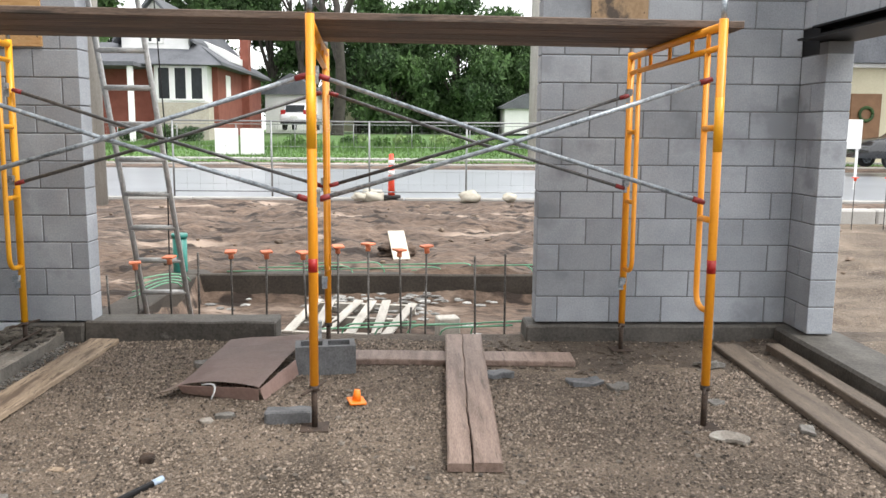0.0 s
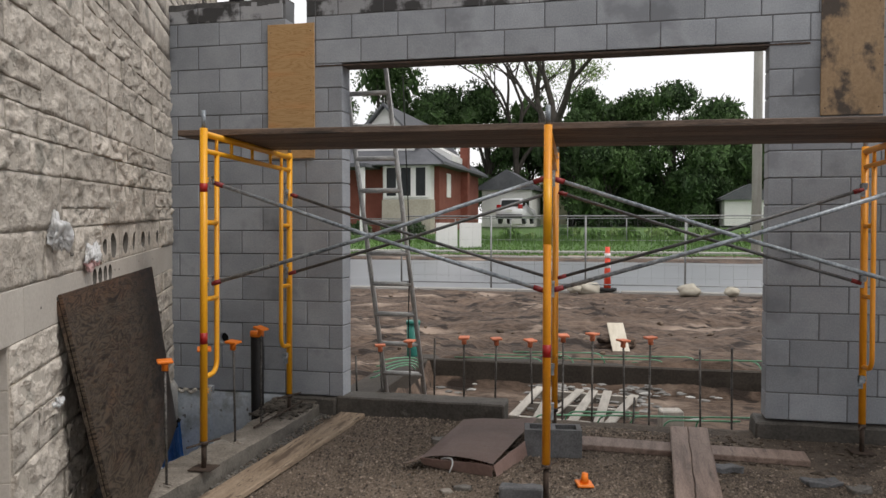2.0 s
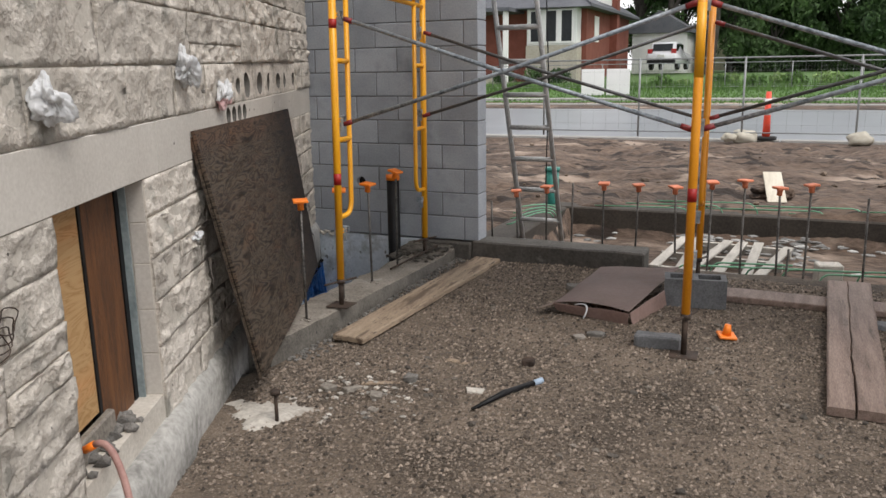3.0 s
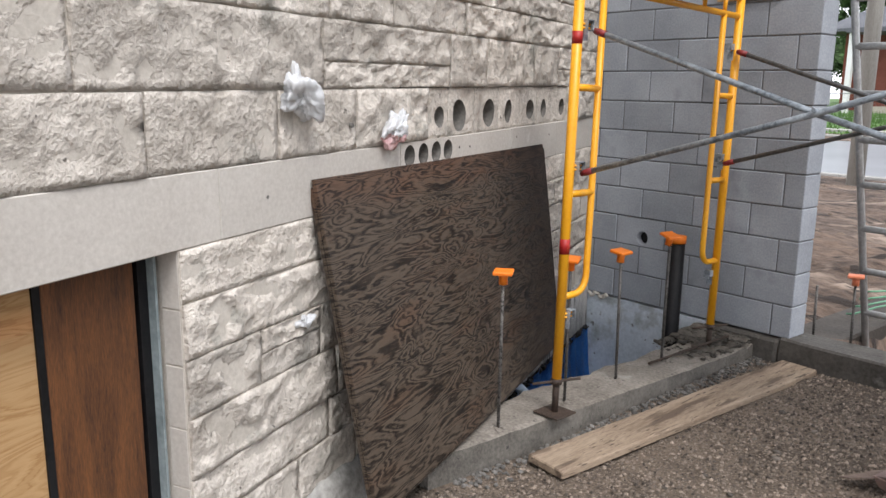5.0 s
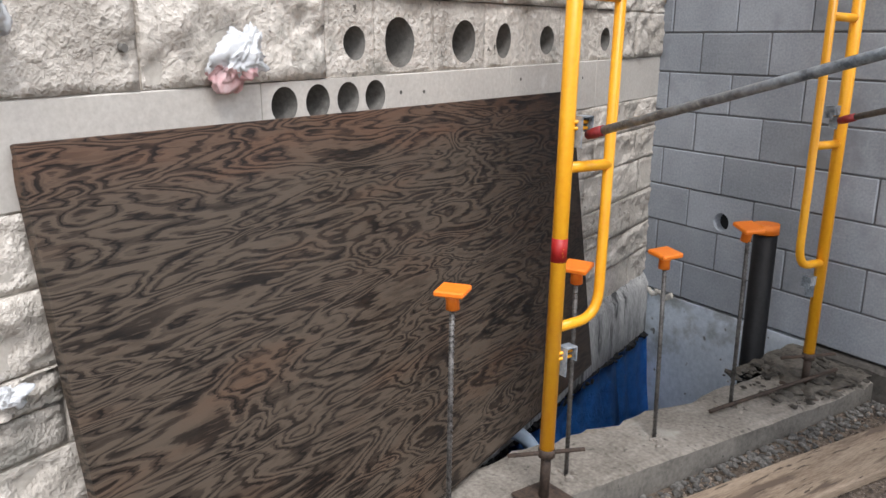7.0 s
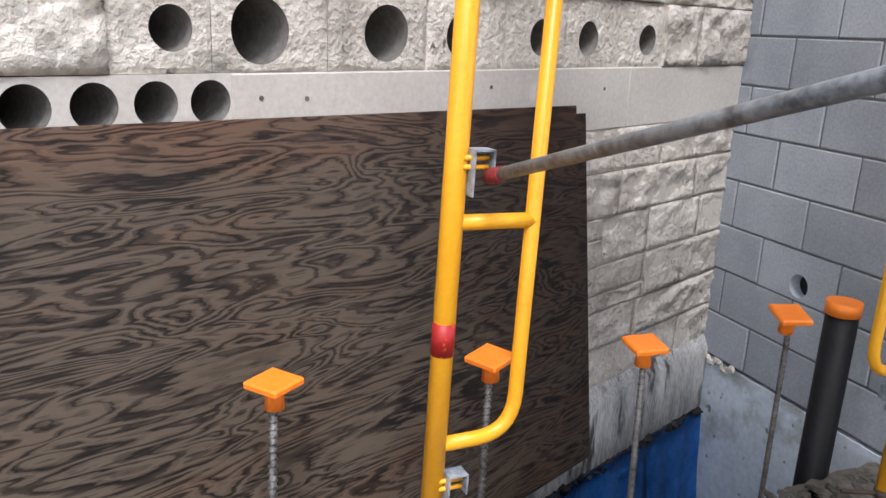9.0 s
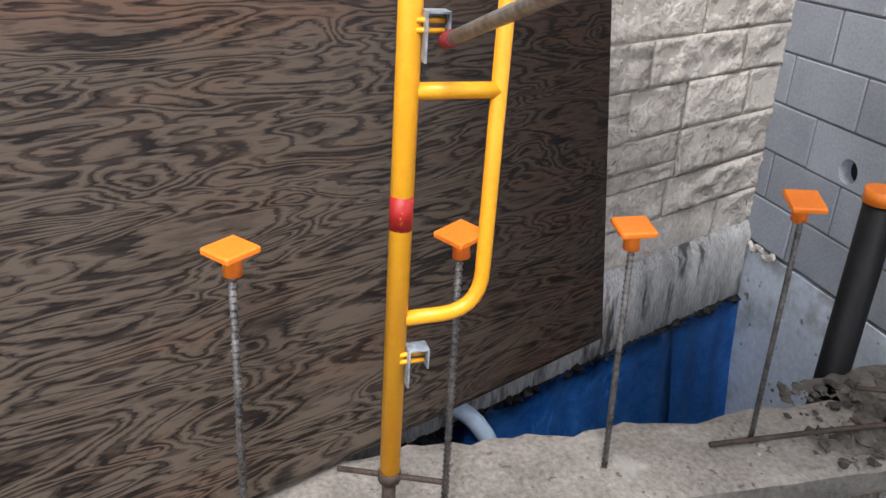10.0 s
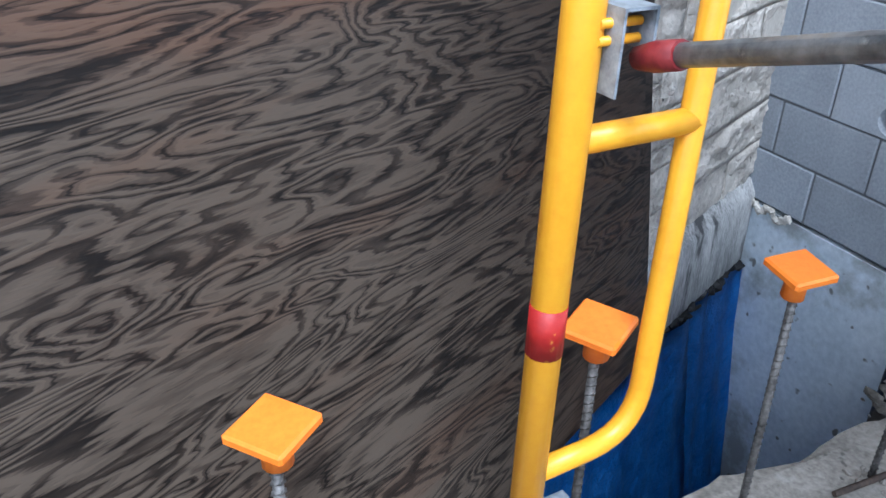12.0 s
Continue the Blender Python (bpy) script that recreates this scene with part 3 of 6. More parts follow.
# the concrete curb that carries the row of bars
bm = bmesh.new()
cx = [-2.65, -2.62, -2.54, -2.44, -2.37, -2.338]
cy = [5.58 + (8.2 - 5.58) * i / 60 for i in range(61)]
grid = {}
for j, y in enumerate(cy):
    lean = 0.045 * (y - 5.6) / 2.6
    for i, x in enumerate(cx):
        edge = 0.03 * noise.noise((y * 5, 1.7, 0)) + 0.018 * noise.noise((y * 17, 4, 0)) if i == 0 else 0
        zz = 0.134 + 0.006 * noise.noise((x * 9, y * 9, 2))
        if i in (0, 5):
            zz -= 0.006
        if y > 7.5:
            zz += (y - 7.5) * 0.05 * (0.5 + noise.noise((x * 14, y * 14, 5)))
        grid[i, j] = bm.verts.new((x + lean + edge, y, zz))
low = {(i, j): bm.verts.new((grid[i, j].co.x + (0.006 if i else -0.05), cy[j], -0.1 if i else -1.25)) for i in (0, 5) for j in range(61)}
for j in range(60):
    for i in range(5):
        f = bm.faces.new((grid[i, j], grid[i + 1, j], grid[i + 1, j + 1], grid[i, j + 1]))
        f.material_index = 0
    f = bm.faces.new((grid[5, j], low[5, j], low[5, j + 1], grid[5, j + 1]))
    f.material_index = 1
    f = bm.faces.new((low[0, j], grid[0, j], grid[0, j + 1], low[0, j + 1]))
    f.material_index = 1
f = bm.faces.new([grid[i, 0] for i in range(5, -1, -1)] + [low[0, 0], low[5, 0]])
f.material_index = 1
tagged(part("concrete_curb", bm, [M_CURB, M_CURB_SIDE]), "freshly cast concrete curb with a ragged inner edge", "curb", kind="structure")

# ---- the old stone wall ----
BAND0, BAND1, PLINTH = 1.232, 1.44, 0.205
WIN0, WIN1, WIN_Z = 4.22, 4.98, 0.34
bm = bmesh.new()
box(bm, -4.6, -0.0, -0.6, 0.0065, BED, 6.2)
box(bm, 0.0, WIN0, -0.6, 0.0065, PLINTH, BAND0 + 0.06)
box(bm, 0.0, 9.5, -0.6, 0.0065, 1.70, 6.2)
box(bm, 0.0, 0.71, -0.6, 0.0065, BAND0 + 0.06, 1.70)
box(bm, 3.02, 9.5, -0.6, 0.0065, BAND0 + 0.06, 1.70)
box(bm, WIN1, 9.5, -0.6, 0.0065, -0.5, BAND0 + 0.06)
box(bm, WIN0, WIN1, -0.6, 0.0065, PLINTH, WIN_Z)
wall_west = part("wall_west", bm, M_STONE_JOINT)
wall_west.matrix_basis = STONE
tagged(wall_west, "old rock-faced limestone wall with a smooth band course", "wall", kind="structure")


def rock_face(bm, u0, u1, z0, z1, bulge, seed, nu=None, nz=None, gap=0.0036, back=-0.06):
    """One rock-faced stone: a pitched margin round a broken, bulging face."""
    u0, u1, z0, z1 = u0 + gap, u1 - gap, z0 + gap * 0.8, z1 - gap * 0.8
    nu = nu or max(6, min(40, int((u1 - u0) / 0.023)))
    nz = nz or 9
    g = []
    for j in range(nz + 1):
        row = []
        for i in range(nu + 1):
            a, b = i / nu, j / nz
            rim = i in (0, nu) or j in (0, nz)
            p = Vector((u0 + (u1 - u0) * a, 0, z0 + (z1 - z0) * b))
            n1 = noise.noise((p.x * 7 + seed, seed * 3.1, p.z * 9))
            n2 = noise.noise((p.x * 19, seed, p.z * 22))
            n3 = noise.noise((p.x * 41, seed, p.z * 47))
            p.y = 0.008 + bulge * (0.40 + 0.45 * n1) if rim else 0.006 + bulge * (0.62 + 0.75 * n1 + 0.95 * n2 - 0.85 * abs(n3))
            if rim:
                p.x += 0.003 * n2
                p.z += 0.003 * n1
            else:
                p.x += 0.010 * n2
                p.z += 0.008 * n1
            row.append(bm.verts.new(p))
        g.append(row)
    for j in range(nz):
        for i in range(nu):
            bm.faces.new((g[j][i + 1], g[j][i], g[j + 1][i], g[j + 1][i + 1])).smooth = True
    ring = g[0][:] + [g[j][nu] for j in range(1, nz + 1)] + g[nz][:-1][::-1] + [g[j][0] for j in range(nz - 1, 0, -1)]
    deep = [bm.verts.new((v.co.x, back, v.co.z)) for v in ring]
    for i in range(len(ring)):
        k = (i + 1) % len(ring)
        bm.faces.new((ring[i], ring[k], deep[k], deep[i]))


def holed(bm, u0, u1, z0, z1, hu, hz, r, bulge, seed, deep=0.56, gap=0.001, seg=28):
    """A stone with a cored round hole through it; faces out along +y."""
    cu, cz = (u0 + u1) / 2, (z0 + z1) / 2
    rings = []
    for q in (0, 0.35, 0.75, 1):
        row = []
        for s in range(seg):
            a = 2 * math.pi * s / seg
            ca, sa = math.cos(a), math.sin(a)
            p0 = Vector((hu + r * ca, 0, hz + r * sa))
            t = min([((u1 - gap if ca > 0 else u0 + gap) - hu) / ca if abs(ca) > 1e-6 else 9, ((z1 - gap if sa > 0 else z0 + gap) - hz) / sa if abs(sa) > 1e-6 else 9])
            p1 = Vector((hu + t * ca, 0, hz + t * sa))
            p = p0.lerp(p1, q)
            n1 = noise.noise((p.x * 9 + seed, seed * 2.3, p.z * 11))
            p.y = bulge * (0.7 + 0.8 * n1) * (0.35 if q == 1 else 1)
            row.append(p)
        rings.append(row)
    # corners of the stone take the nearest rim point
    for cxu in (u0 + gap, u1 - gap):
        for cxz in (z0 + gap, z1 - gap):
            i = min(range(seg), key=lambda k: (rings[3][k].x - cxu) ** 2 + (rings[3][k].z - cxz) ** 2)
            rings[3][i].x, rings[3][i].z = cxu, cxz
    vs = [[bm.verts.new(p) for p in row] for row in rings]
    inner = [bm.verts.new((p.x, -deep, p.z)) for p in rings[0]]
    side = [bm.verts.new((p.x, -0.08, p.z)) for p in rings[3]]
    for s in range(seg):
        k = (s + 1) % seg
        for a, b in zip(vs, vs[1:]):
            bm.faces.new((a[s], b[s], b[k], a[k])[::-1])
        # inner faces take the second material, with the hole's shade in its colour
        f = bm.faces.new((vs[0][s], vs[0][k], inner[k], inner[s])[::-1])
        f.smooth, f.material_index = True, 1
        bm.faces.new((vs[3][s], side[s], side[k], vs[3][k])[::-1])


def on_wall(name, bm, material, parent=wall_west, label="", smooth=False):
    me2 = bpy.data.meshes.new(name)
    bm.normal_update()
    bm.to_mesh(me2)
    bm.free()
    me2.materials.append(material)
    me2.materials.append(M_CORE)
    ob = new(name, me2)
    ob.parent = parent
    if label:
        ob["label"] = label
    return ob


# ---- scaffold ----
FRONT_Y, BACK_Y = 6.396, 7.93
FRONT_X, BACK_X = (-2.343, -0.193, 1.912), (-2.45, -0.29, 1.84)
SET = 0.016
LEAN = Matrix.Translation((0, 6.404, 0.95)) @ Matrix.Rotation(radians(-1.0), 4, "X") @ Matrix.Translation((0, -6.404, -0.95))


def scaffold_frame(x, xb, base_front, base_back, lift, paint, marks):
    t = thing("scaffold", (x, FRONT_Y, base_front), "yellow enamelled steel scaffold end with red bands", "scaffold", "scaffold ends")
    f, bk = Vector((x, FRONT_Y, SET)), Vector((xb, BACK_Y, SET))
    base_front, base_back = base_front - SET, base_back - SET
    across = (bk - f).normalized()
    up = Vector((0, 0, 1))
    side = Vector((0.022, 0, 0))
    for leg_at, s, base in ((f, 1, base_front), (bk, -1, base_back)):
        w2 = across * s
        leg = rod("leg", [leg_at + up * 0.29, leg_at + up * (2.225 + lift)], 0.0235, paint, t, seg=18)
        if s > 0:
            for z0, z1, mt, words in marks:
                rod("paint_band", [leg_at + up * z0, leg_at + up * z1], 0.0241, mt, leg, words, seg=18)
        rod("coupling_pin", [leg_at + up * (2.225 + lift), leg_at + up * (2.335 + lift)], 0.014, M_GALV, t, "galvanised coupling pin")
        inn = leg_at + w2 * 0.187
        path = [inn + up * (2.085 + lift), inn + up * 0.80] + arc(inn + up * 0.80, inn + up * 0.708, inn - w2 * 0.085 + up * 0.703, 7)[1:] + [leg_at + up * 0.70]
        rod("inner_post", path, 0.0165, paint, t, seg=14)
        for z in (1.19, 1.675):
            rod("rung", [leg_at + up * z, inn + up * z], 0.0165, paint, t, seg=14)
        for z in (1.315, 0.615, 1.945):
            bm = bmesh.new()
            m = Matrix.Translation(leg_at + up * z) @ Matrix.Rotation(math.atan2(-w2.x, w2.y), 4, "Z")
            box(bm, 0.000, 0.004, 0.020, 0.066, -0.010, 0.026, m=m)
            box(bm, 0.004, 0.040, 0.020, 0.0235, -0.066, 0.026, m=m)
            box(bm, 0.004, 0.040, 0.0625, 0.066, -0.022, 0.026, m=m)
            box(bm, 0.004, 0.040, 0.0235, 0.0625, 0.0225, 0.026, m=m)
            lock = part("brace_lock", bm, M_GALV, t, "galvanised brace lock")
            for dz in (0.008, -0.010):
                rod("lock_pin", [m @ Vector((0.02, 0.005, dz)), m @ Vector((0.02, 0.06, dz))], 0.0055, M_YELLOW, lock, seg=8)
        rod("screw_jack", [leg_at + up * (base + 0.006), leg_at + up * 0.30], 0.0165, M_RUST, t, "rusty threaded screw jack", seg=12)
        bm = bmesh.new()
        tube(bm, [leg_at + up * 0.272, leg_at + up * 0.30], 0.027, 10)
        tube(bm, [leg_at + Vector((-0.05, -0.115, 0.280)), leg_at + Vector((0.05, 0.115, 0.290))], 0.007, 8)
        part("jack_nut", bm, M_RUST, t, "rusty jack nut with a bar handle")
        bm = bmesh.new()
        box(bm, -0.075, 0.075, -0.075, 0.075, 0, 0.008, 0.002, Matrix.Translation(leg_at + up * base) @ pose(0, 0, 0, 0, 0, 4))
        part("base_plate", bm, M_RUST, t, "square rusty base plate")
    rod("top_ledger", [f + up * (2.19 + lift), bk + up * (2.19 + lift)], 0.0215, paint, t, seg=16)
    rod("lower_ledger", [f + up * (2.085 + lift), bk + up * (2.085 + lift)], 0.0165, paint, t, seg=14)
    for k in (0.12, 0.27, 0.5, 0.73, 0.88):
        q = f.lerp(bk, k)
        rod("strut", [q + up * (2.085 + lift), q + up * (2.19 + lift)], 0.012, paint, t)
    t.matrix_basis = LEAN @ t.matrix_basis
    return t


scaffold_frame(FRONT_X[0], BACK_X[0], 0.140, 0.165, 0.04, M_YELLOW, [(0.91, 0.982, M_RED, "worn red paint band"), (1.865, 1.92, M_RED, "worn red paint band")])
scaffold_frame(FRONT_X[1], BACK_X[1], 0.08, 0.115, 0.0, M_ORANGE_LEG, [(0.91, 0.982, M_RED, "worn red paint band"), (1.55, 1.92, M_YELLOW, "yellow section of the leg")])
scaffold_frame(FRONT_X[2], BACK_X[2], 0.08, 0.115, 0.0, M_ORANGE_LEG, [(0.91, 0.982, M_RED, "worn red paint band"), (1.55, 1.83, M_YELLOW, "yellow section of the leg")])


def cross_brace(a, b, material):
    mid = (a + b) / 2
    t = thing("cross_brace", mid + Vector((0, 0, 1.63)), "galvanised steel tube cross brace with red flattened ends", "scaffold brace", "cross braces")
    for n, (za, zb) in enumerate(((1.305, 1.94), (1.94, 1.30))):
        off = Vector((0, 0.060 + 0.03 * n, -0.016))
        p, q = a + off + Vector((0.035, 0, za)), b + off + Vector((-0.035, 0, zb))
        w2 = (q - p).normalized()
        bar = rod("brace_tube", [p + w2 * 0.045, (p + q) / 2 - Vector((0, 0, 0.014)), q - w2 * 0.045], 0.0125, material, t, seg=12)
        for e, s in ((p, 1), (q, -1)):
            bm = bmesh.new()
            tube(bm, [e - w2 * 0.012 * s, e + w2 * 0.015 * s, e + w2 * 0.055 * s], 0.015, 10, radii=[0.013, 0.0165, 0.0155])
            part("brace_end", bm, M_RED_OLD, bar, "red painted brace end")
    c = mid + Vector((0, 0.038, 1.605))
    rod("pivot_bolt", [c, c + Vector((0, 0.06, 0))], 0.008, M_GALV, t)
    t.matrix_basis = LEAN @ t.matrix_basis


for k in (0, 1):
    cross_brace(Vector((FRONT_X[k], FRONT_Y, SET)), Vector((FRONT_X[k + 1], FRONT_Y, SET)), M_GALV)
    cross_brace(Vector((BACK_X[k], BACK_Y - 0.12, SET)), Vector((BACK_X[k + 1], BACK_Y - 0.12, SET)), M_DARK_STEEL)

for n in range(4):
    y0 = FRONT_Y + 0.25 + n * 0.236
    bm = bmesh.new()
    box(bm, -2.68 + 0.05 * n, 2.12 - 0.07 * n, y0, y0 + 0.230, 2.270, 2.310, 0.004)
    for v in bm.verts:
        v.co.z -= 0.040 * min(1, max(0, (v.co.x + 2.3) / 2.1))
    ob = part("scaffold_plank", bm, M_PLANK_X)
    ob.matrix_basis = LEAN
    tagged(ob, "dark weathered timber scaffold plank on the frames", "plank", "scaffold planks")

# ---- rods with caps ----


def capped_rod(x, y, z0, z1, lean=(0, 0), cap=True, material=M_CAP, turn=0.0, tilt=(0.0, 0.0)):
    label = "ribbed steel bar with an orange plastic safety cap" if cap else "bare ribbed reinforcing bar standing upright"
    t = thing("rebar_rod", (x, y, z0), label, "rebar", "capped bars" if cap else "bare bars")
    bm = bmesh.new()
    top = Vector((x, y, z1 - 0.02))
    bot = Vector((x + lean[0], y + lean[1], z0))
    tube(bm, [bot, top], 0.0076, 8)
    n = int((z1 - z0) / 0.017)
    for i in range(n):
        p = bot.lerp(top, (i + 0.5) / n)
        for s in (-1, 1):
            a = Vector((0.0080 * s, 0, 0.004 * s))
            tube(bm, [p - a + Vector((0, 0.003, 0)), p + Vector((0, 0.0086 * s, 0)), p + a], 0.0034, 3, caps=False)
    part("bar", bm, M_REBAR, t)
    if cap:
        mm = pose(x, y, z1, tilt[0], tilt[1], 0) @ pose(0, 0, 0, 0, 0, turn)
        bm = bmesh.new()
        box(bm, -0.044, 0.044, -0.044, 0.044, -0.017, 0.0, 0.004, mm)
        head = part("cap_plate", bm, material, t, "square orange plastic plate")
        bm = bmesh.new()
        tube(bm, [mm @ Vector((0, 0, -0.064)), mm @ Vector((0, 0, -0.035)), mm @ Vector((0, 0, -0.0172))], 0.017, 14, radii=[0.0205, 0.0195, 0.027])
        part("cap_socket", bm, material, head)
    return t


capped_rod(-2.405, 6.06, 0.130, 0.880, (0.010, -0.010), turn=38, tilt=(2, 1))
capped_rod(-2.428, 6.548, 0.130, 0.876, (0.006, -0.003), turn=30, tilt=(5, 4))
capped_rod(-2.447, 6.975, 0.130, 0.860, (-0.004, 0.025), turn=-6, tilt=(3, 5))
capped_rod(-2.463, 7.442, 0.130, 0.896, (-0.02, 0.03), turn=-15, tilt=(4, 13))
for n, (x, y) in enumerate(((-2.395, 6.05), (-2.422, 6.545), (-2.451, 7.0), (-2.483, 7.472))):
    rnd = random.Random(60 + n)
    bm = bmesh.new()
    for i in range(16):
        a, d = rnd.uniform(0, 6.283), 0.012 + 0.05 * rnd.random() ** 2
        s = rnd.uniform(0.004, 0.013)
        lump(bm, (x + d * math.cos(a), y + d * math.sin(a), 0.134 + 0.3 * s), (s * 1.2, s, s * 0.6), 0.6, i * 0.77 + n, 1)
    tagged(part("mortar_crumbs", bm, M_CURB), "grey mortar crumbs round the foot of a bar", "rubble", kind="stuff")
OPEN_BARS = ((-1.84, 0.64), (-1.575, 0.685), (-1.10, 0.73), (-0.825, 0.73), (-0.54, 0.725), (-0.27, 0.775), (-0.035, 0.795), (0.21, 0.75), (0.42, 0.78))
for n, (x, z) in enumerate(OPEN_BARS):
    capped_rod(x, 8.45, 0.19 if n < 5 else -0.2, z, (random.uniform(-0.02, 0.02), 0), material=M_CAP_OLD, turn=random.uniform(-40, 40), tilt=(random.uniform(-6, 6), random.uniform(-4, 4)))
for x, z, z0 in ((-2.07, 0.55, 0.19), (-1.36, 0.73, 0.19), (0.80, 0.71, -0.2), (1.04, 0.73, -0.2), (0.30, 0.30, -0.2)):
    capped_rod(x, 8.47, z0, z, (random.uniform(-0.02, 0.02), 0), cap=False)
for i, x in enumerate((-3.42, -2.69, -1.77, -1.39, -1.04, -0.75, -0.36, 0.03, 0.45, 0.86, 1.30, 1.99, 2.18, 2.25, 2.42)):
    capped_rod(x, WALL_Y + 0.09, 3.5, 4.06 + 0.09 * noise.noise((i * 1.7, 0, 0)), (0, 0), cap=False)

# ---- leaning sheets, boards and planks ----
LEVEL = Matrix(((0.4036, 0.9149, 0, -3.755), (-0.9149, 0.4036, 0, 8.28), (0, 0, 1, 0), (0, 0, 0, 1)))
lean_sheet = math.degrees(math.atan2(0.25, 1.165))
sheet_at = LEVEL @ pose(3.622, 0.045, 1.362, 0, 0, 180) @ pose(0, 0, 0, -lean_sheet)
for n, (du, dz, off) in enumerate(((0.0, 0.0, 0.0), (-0.05, -0.025, 0.021))):
    bm = bmesh.new()
    box(bm, 0, 2.372 if n == 0 else 2.445, -0.009, 0.009, -1.205, 0, 0.002)
    bmesh.ops.subdivide_edges(bm, edges=[e for e in bm.edges if e.calc_length() > 0.8], cuts=11, use_grid_fill=True)
    for v in bm.verts:
        v.co.y += 0.085 * (v.co.x / 2.33) ** 2 * (-v.co.z / 1.2)
    bmesh.ops.translate(bm, verts=bm.verts, vec=(0.0 if n == 0 else 0.004, off, dz))
    ob = part("plywood_sheet", bm, M_PLY)
    ob.matrix_basis = sheet_at
    tagged(ob, "weathered dark plywood sheet leaning against the stone wall", "plywood sheet", "leaning sheets")
for x0, x1, z0, z1, mt, lab in ((-2.755, -2.335, 2.235, 3.365, M_PLY_TAN, "tan plywood board nailed over a beam pocket"),
                                (1.60, 2.015, 2.47, 3.325, M_OSB, "stained plywood board nailed over a beam pocket")):
    t = thing("pocket_board", (x0, WALL_Y - 0.02, z0), lab, "board", "pocket boards")
    slab("panel", x0, x1, WALL_Y - 0.021, WALL_Y - 0.003, z0, z1, mt, t, bevel=0.002)
    for x in (x0 + 0.03, x1 - 0.03):
        for f in (0.06, 0.5, 0.94):
            rod("nail", [(x, WALL_Y - 0.023, z0 + (z1 - z0) * f), (x, WALL_Y - 0.019, z0 + (z1 - z0) * f)], 0.005, M_RUST, t, seg=6)


def plank(x0, y0, x1, y1, wd, th, z, material, label, seed=0.0, roll=0.0, name="plank"):
    """A plank whose centre line runs from one point to another, with slightly worn edges."""
    p, q = Vector((x0, y0, z)), Vector((x1, y1, z))
    ln = (q - p).length
    bm = bmesh.new()
    box(bm, -wd / 2, wd / 2, 0, ln, 0, th, 0.006)
    bmesh.ops.subdivide_edges(bm, edges=[e for e in bm.edges if e.calc_length() > 0.6], cuts=9, use_grid_fill=True)
    for v in bm.verts:
        v.co.z += 0.004 * noise.noise((v.co.y * 2 + seed, 0, 0))
        v.co.x += 0.004 * noise.noise((v.co.y * 3, v.co.x, seed))
    ob = part(name, bm, material)
    ob.matrix_basis = Matrix.Translation(p) @ Matrix.Rotation(math.atan2(-(x1 - x0), y1 - y0), 4, "Z") @ pose(0, 0, 0, 0, roll, 0)
    return tagged(ob, label, "plank")


ob = plank(-2.135, 6.09, -1.985, 8.16, 0.222, 0.040, 0.008, M_PLANK, "long sawn timber plank lying on gravel beside the curb", 1)
ob.matrix_basis = ob.matrix_basis @ pose(0, 0, 0, 1.6)
t = thing("split_plank", Matrix.Translation((0.629, 5.79, GROUND + 0.008)) @ Matrix.Rotation(-math.atan2(0.06, 2.21), 4, "Z") @ Matrix.Rotation(radians(1.3), 4, "X"),
          "weathered reddish plank with a long split resting on a cross plank", "plank")
for s in (-1, 1):
    bm = bmesh.new()
    prev = None
    for i in range(49):
        y = 2.21 * i / 48
        mid = 0.016 * noise.noise((y * 2.2, 3, 0)) + 0.005 * noise.noise((y * 11, 7, 0)) - 0.012
        gap = 0.0012 + 0.006 * max(0, 1 - y / 1.3) * (0.6 + 0.5 * noise.noise((y * 6, 1, 1)))
        xo = s * (0.130 + 0.004 * noise.noise((y * 3, s, 2)))
        xi = mid + s * gap
        zt = 0.044 + 0.003 * noise.noise((y * 2, s, 5)) + 0.002 * s
        ring = [bm.verts.new((x, y, z)) for x, z in ((xi, 0), (xo, 0), (xo + s * 0.001, zt - 0.007), (xo - s * 0.008, zt), (xi + s * 0.004, zt), (xi, zt - 0.005))]
        if prev:
            for a in range(6):
                b = (a + 1) % 6
                bm.faces.new((prev[a], prev[b], ring[b], ring[a]))
        else:
            bm.faces.new(ring)
        prev = ring
    bm.faces.new(prev[::-1])
    bmesh.ops.recalc_face_normals(bm, faces=bm.faces)
    ob = part("plank_half", bm, M_PLANK_WET)
    ob.parent = t
plank(-0.10, 7.66, 1.43, 7.60, 0.235, 0.042, GROUND + 0.004, M_PLANK_WET, "wet timber plank lying across the gravel", 3)
plank(2.63, 5.2, 2.64, 7.98, 0.19, 0.035, GROUND + 0.004, M_PLANK_MUD, "muddy timber plank along the side footing", 7)
plank(2.95, 5.0, 2.96, 7.9, 0.10, 0.06, GROUND, M_PLANK_MUD, "mud-covered form board beside the footing", 9)

# hollow block on the gravel
t = thing("hollow_block", pose(-0.255, 7.42, GROUND, 0, 0, 8), "grey hollow concrete block standing on gravel", "concrete block")
bm = bmesh.new()
for s in ((-0.195, 0.195, -0.095, -0.06), (-0.195, 0.195, 0.06, 0.095), (-0.195, -0.16, -0.06, 0.06), (0.16, 0.195, -0.06, 0.06), (-0.018, 0.018, -0.06, 0.06)):
    box(bm, s[0], s[1], s[2], s[3], 0, 0.19)
bmesh.ops.remove_doubles(bm, verts=bm.verts, dist=0.0005)
ob = part("shell", bm, M_BLOCK_WET)
ob.parent = t
bm = bmesh.new()
box(bm, -0.13, 0.12, -0.05, 0.05, 0, 0.075, 0.008)
bmesh.ops.subdivide_edges(bm, edges=bm.edges[:], cuts=3, use_grid_fill=True)
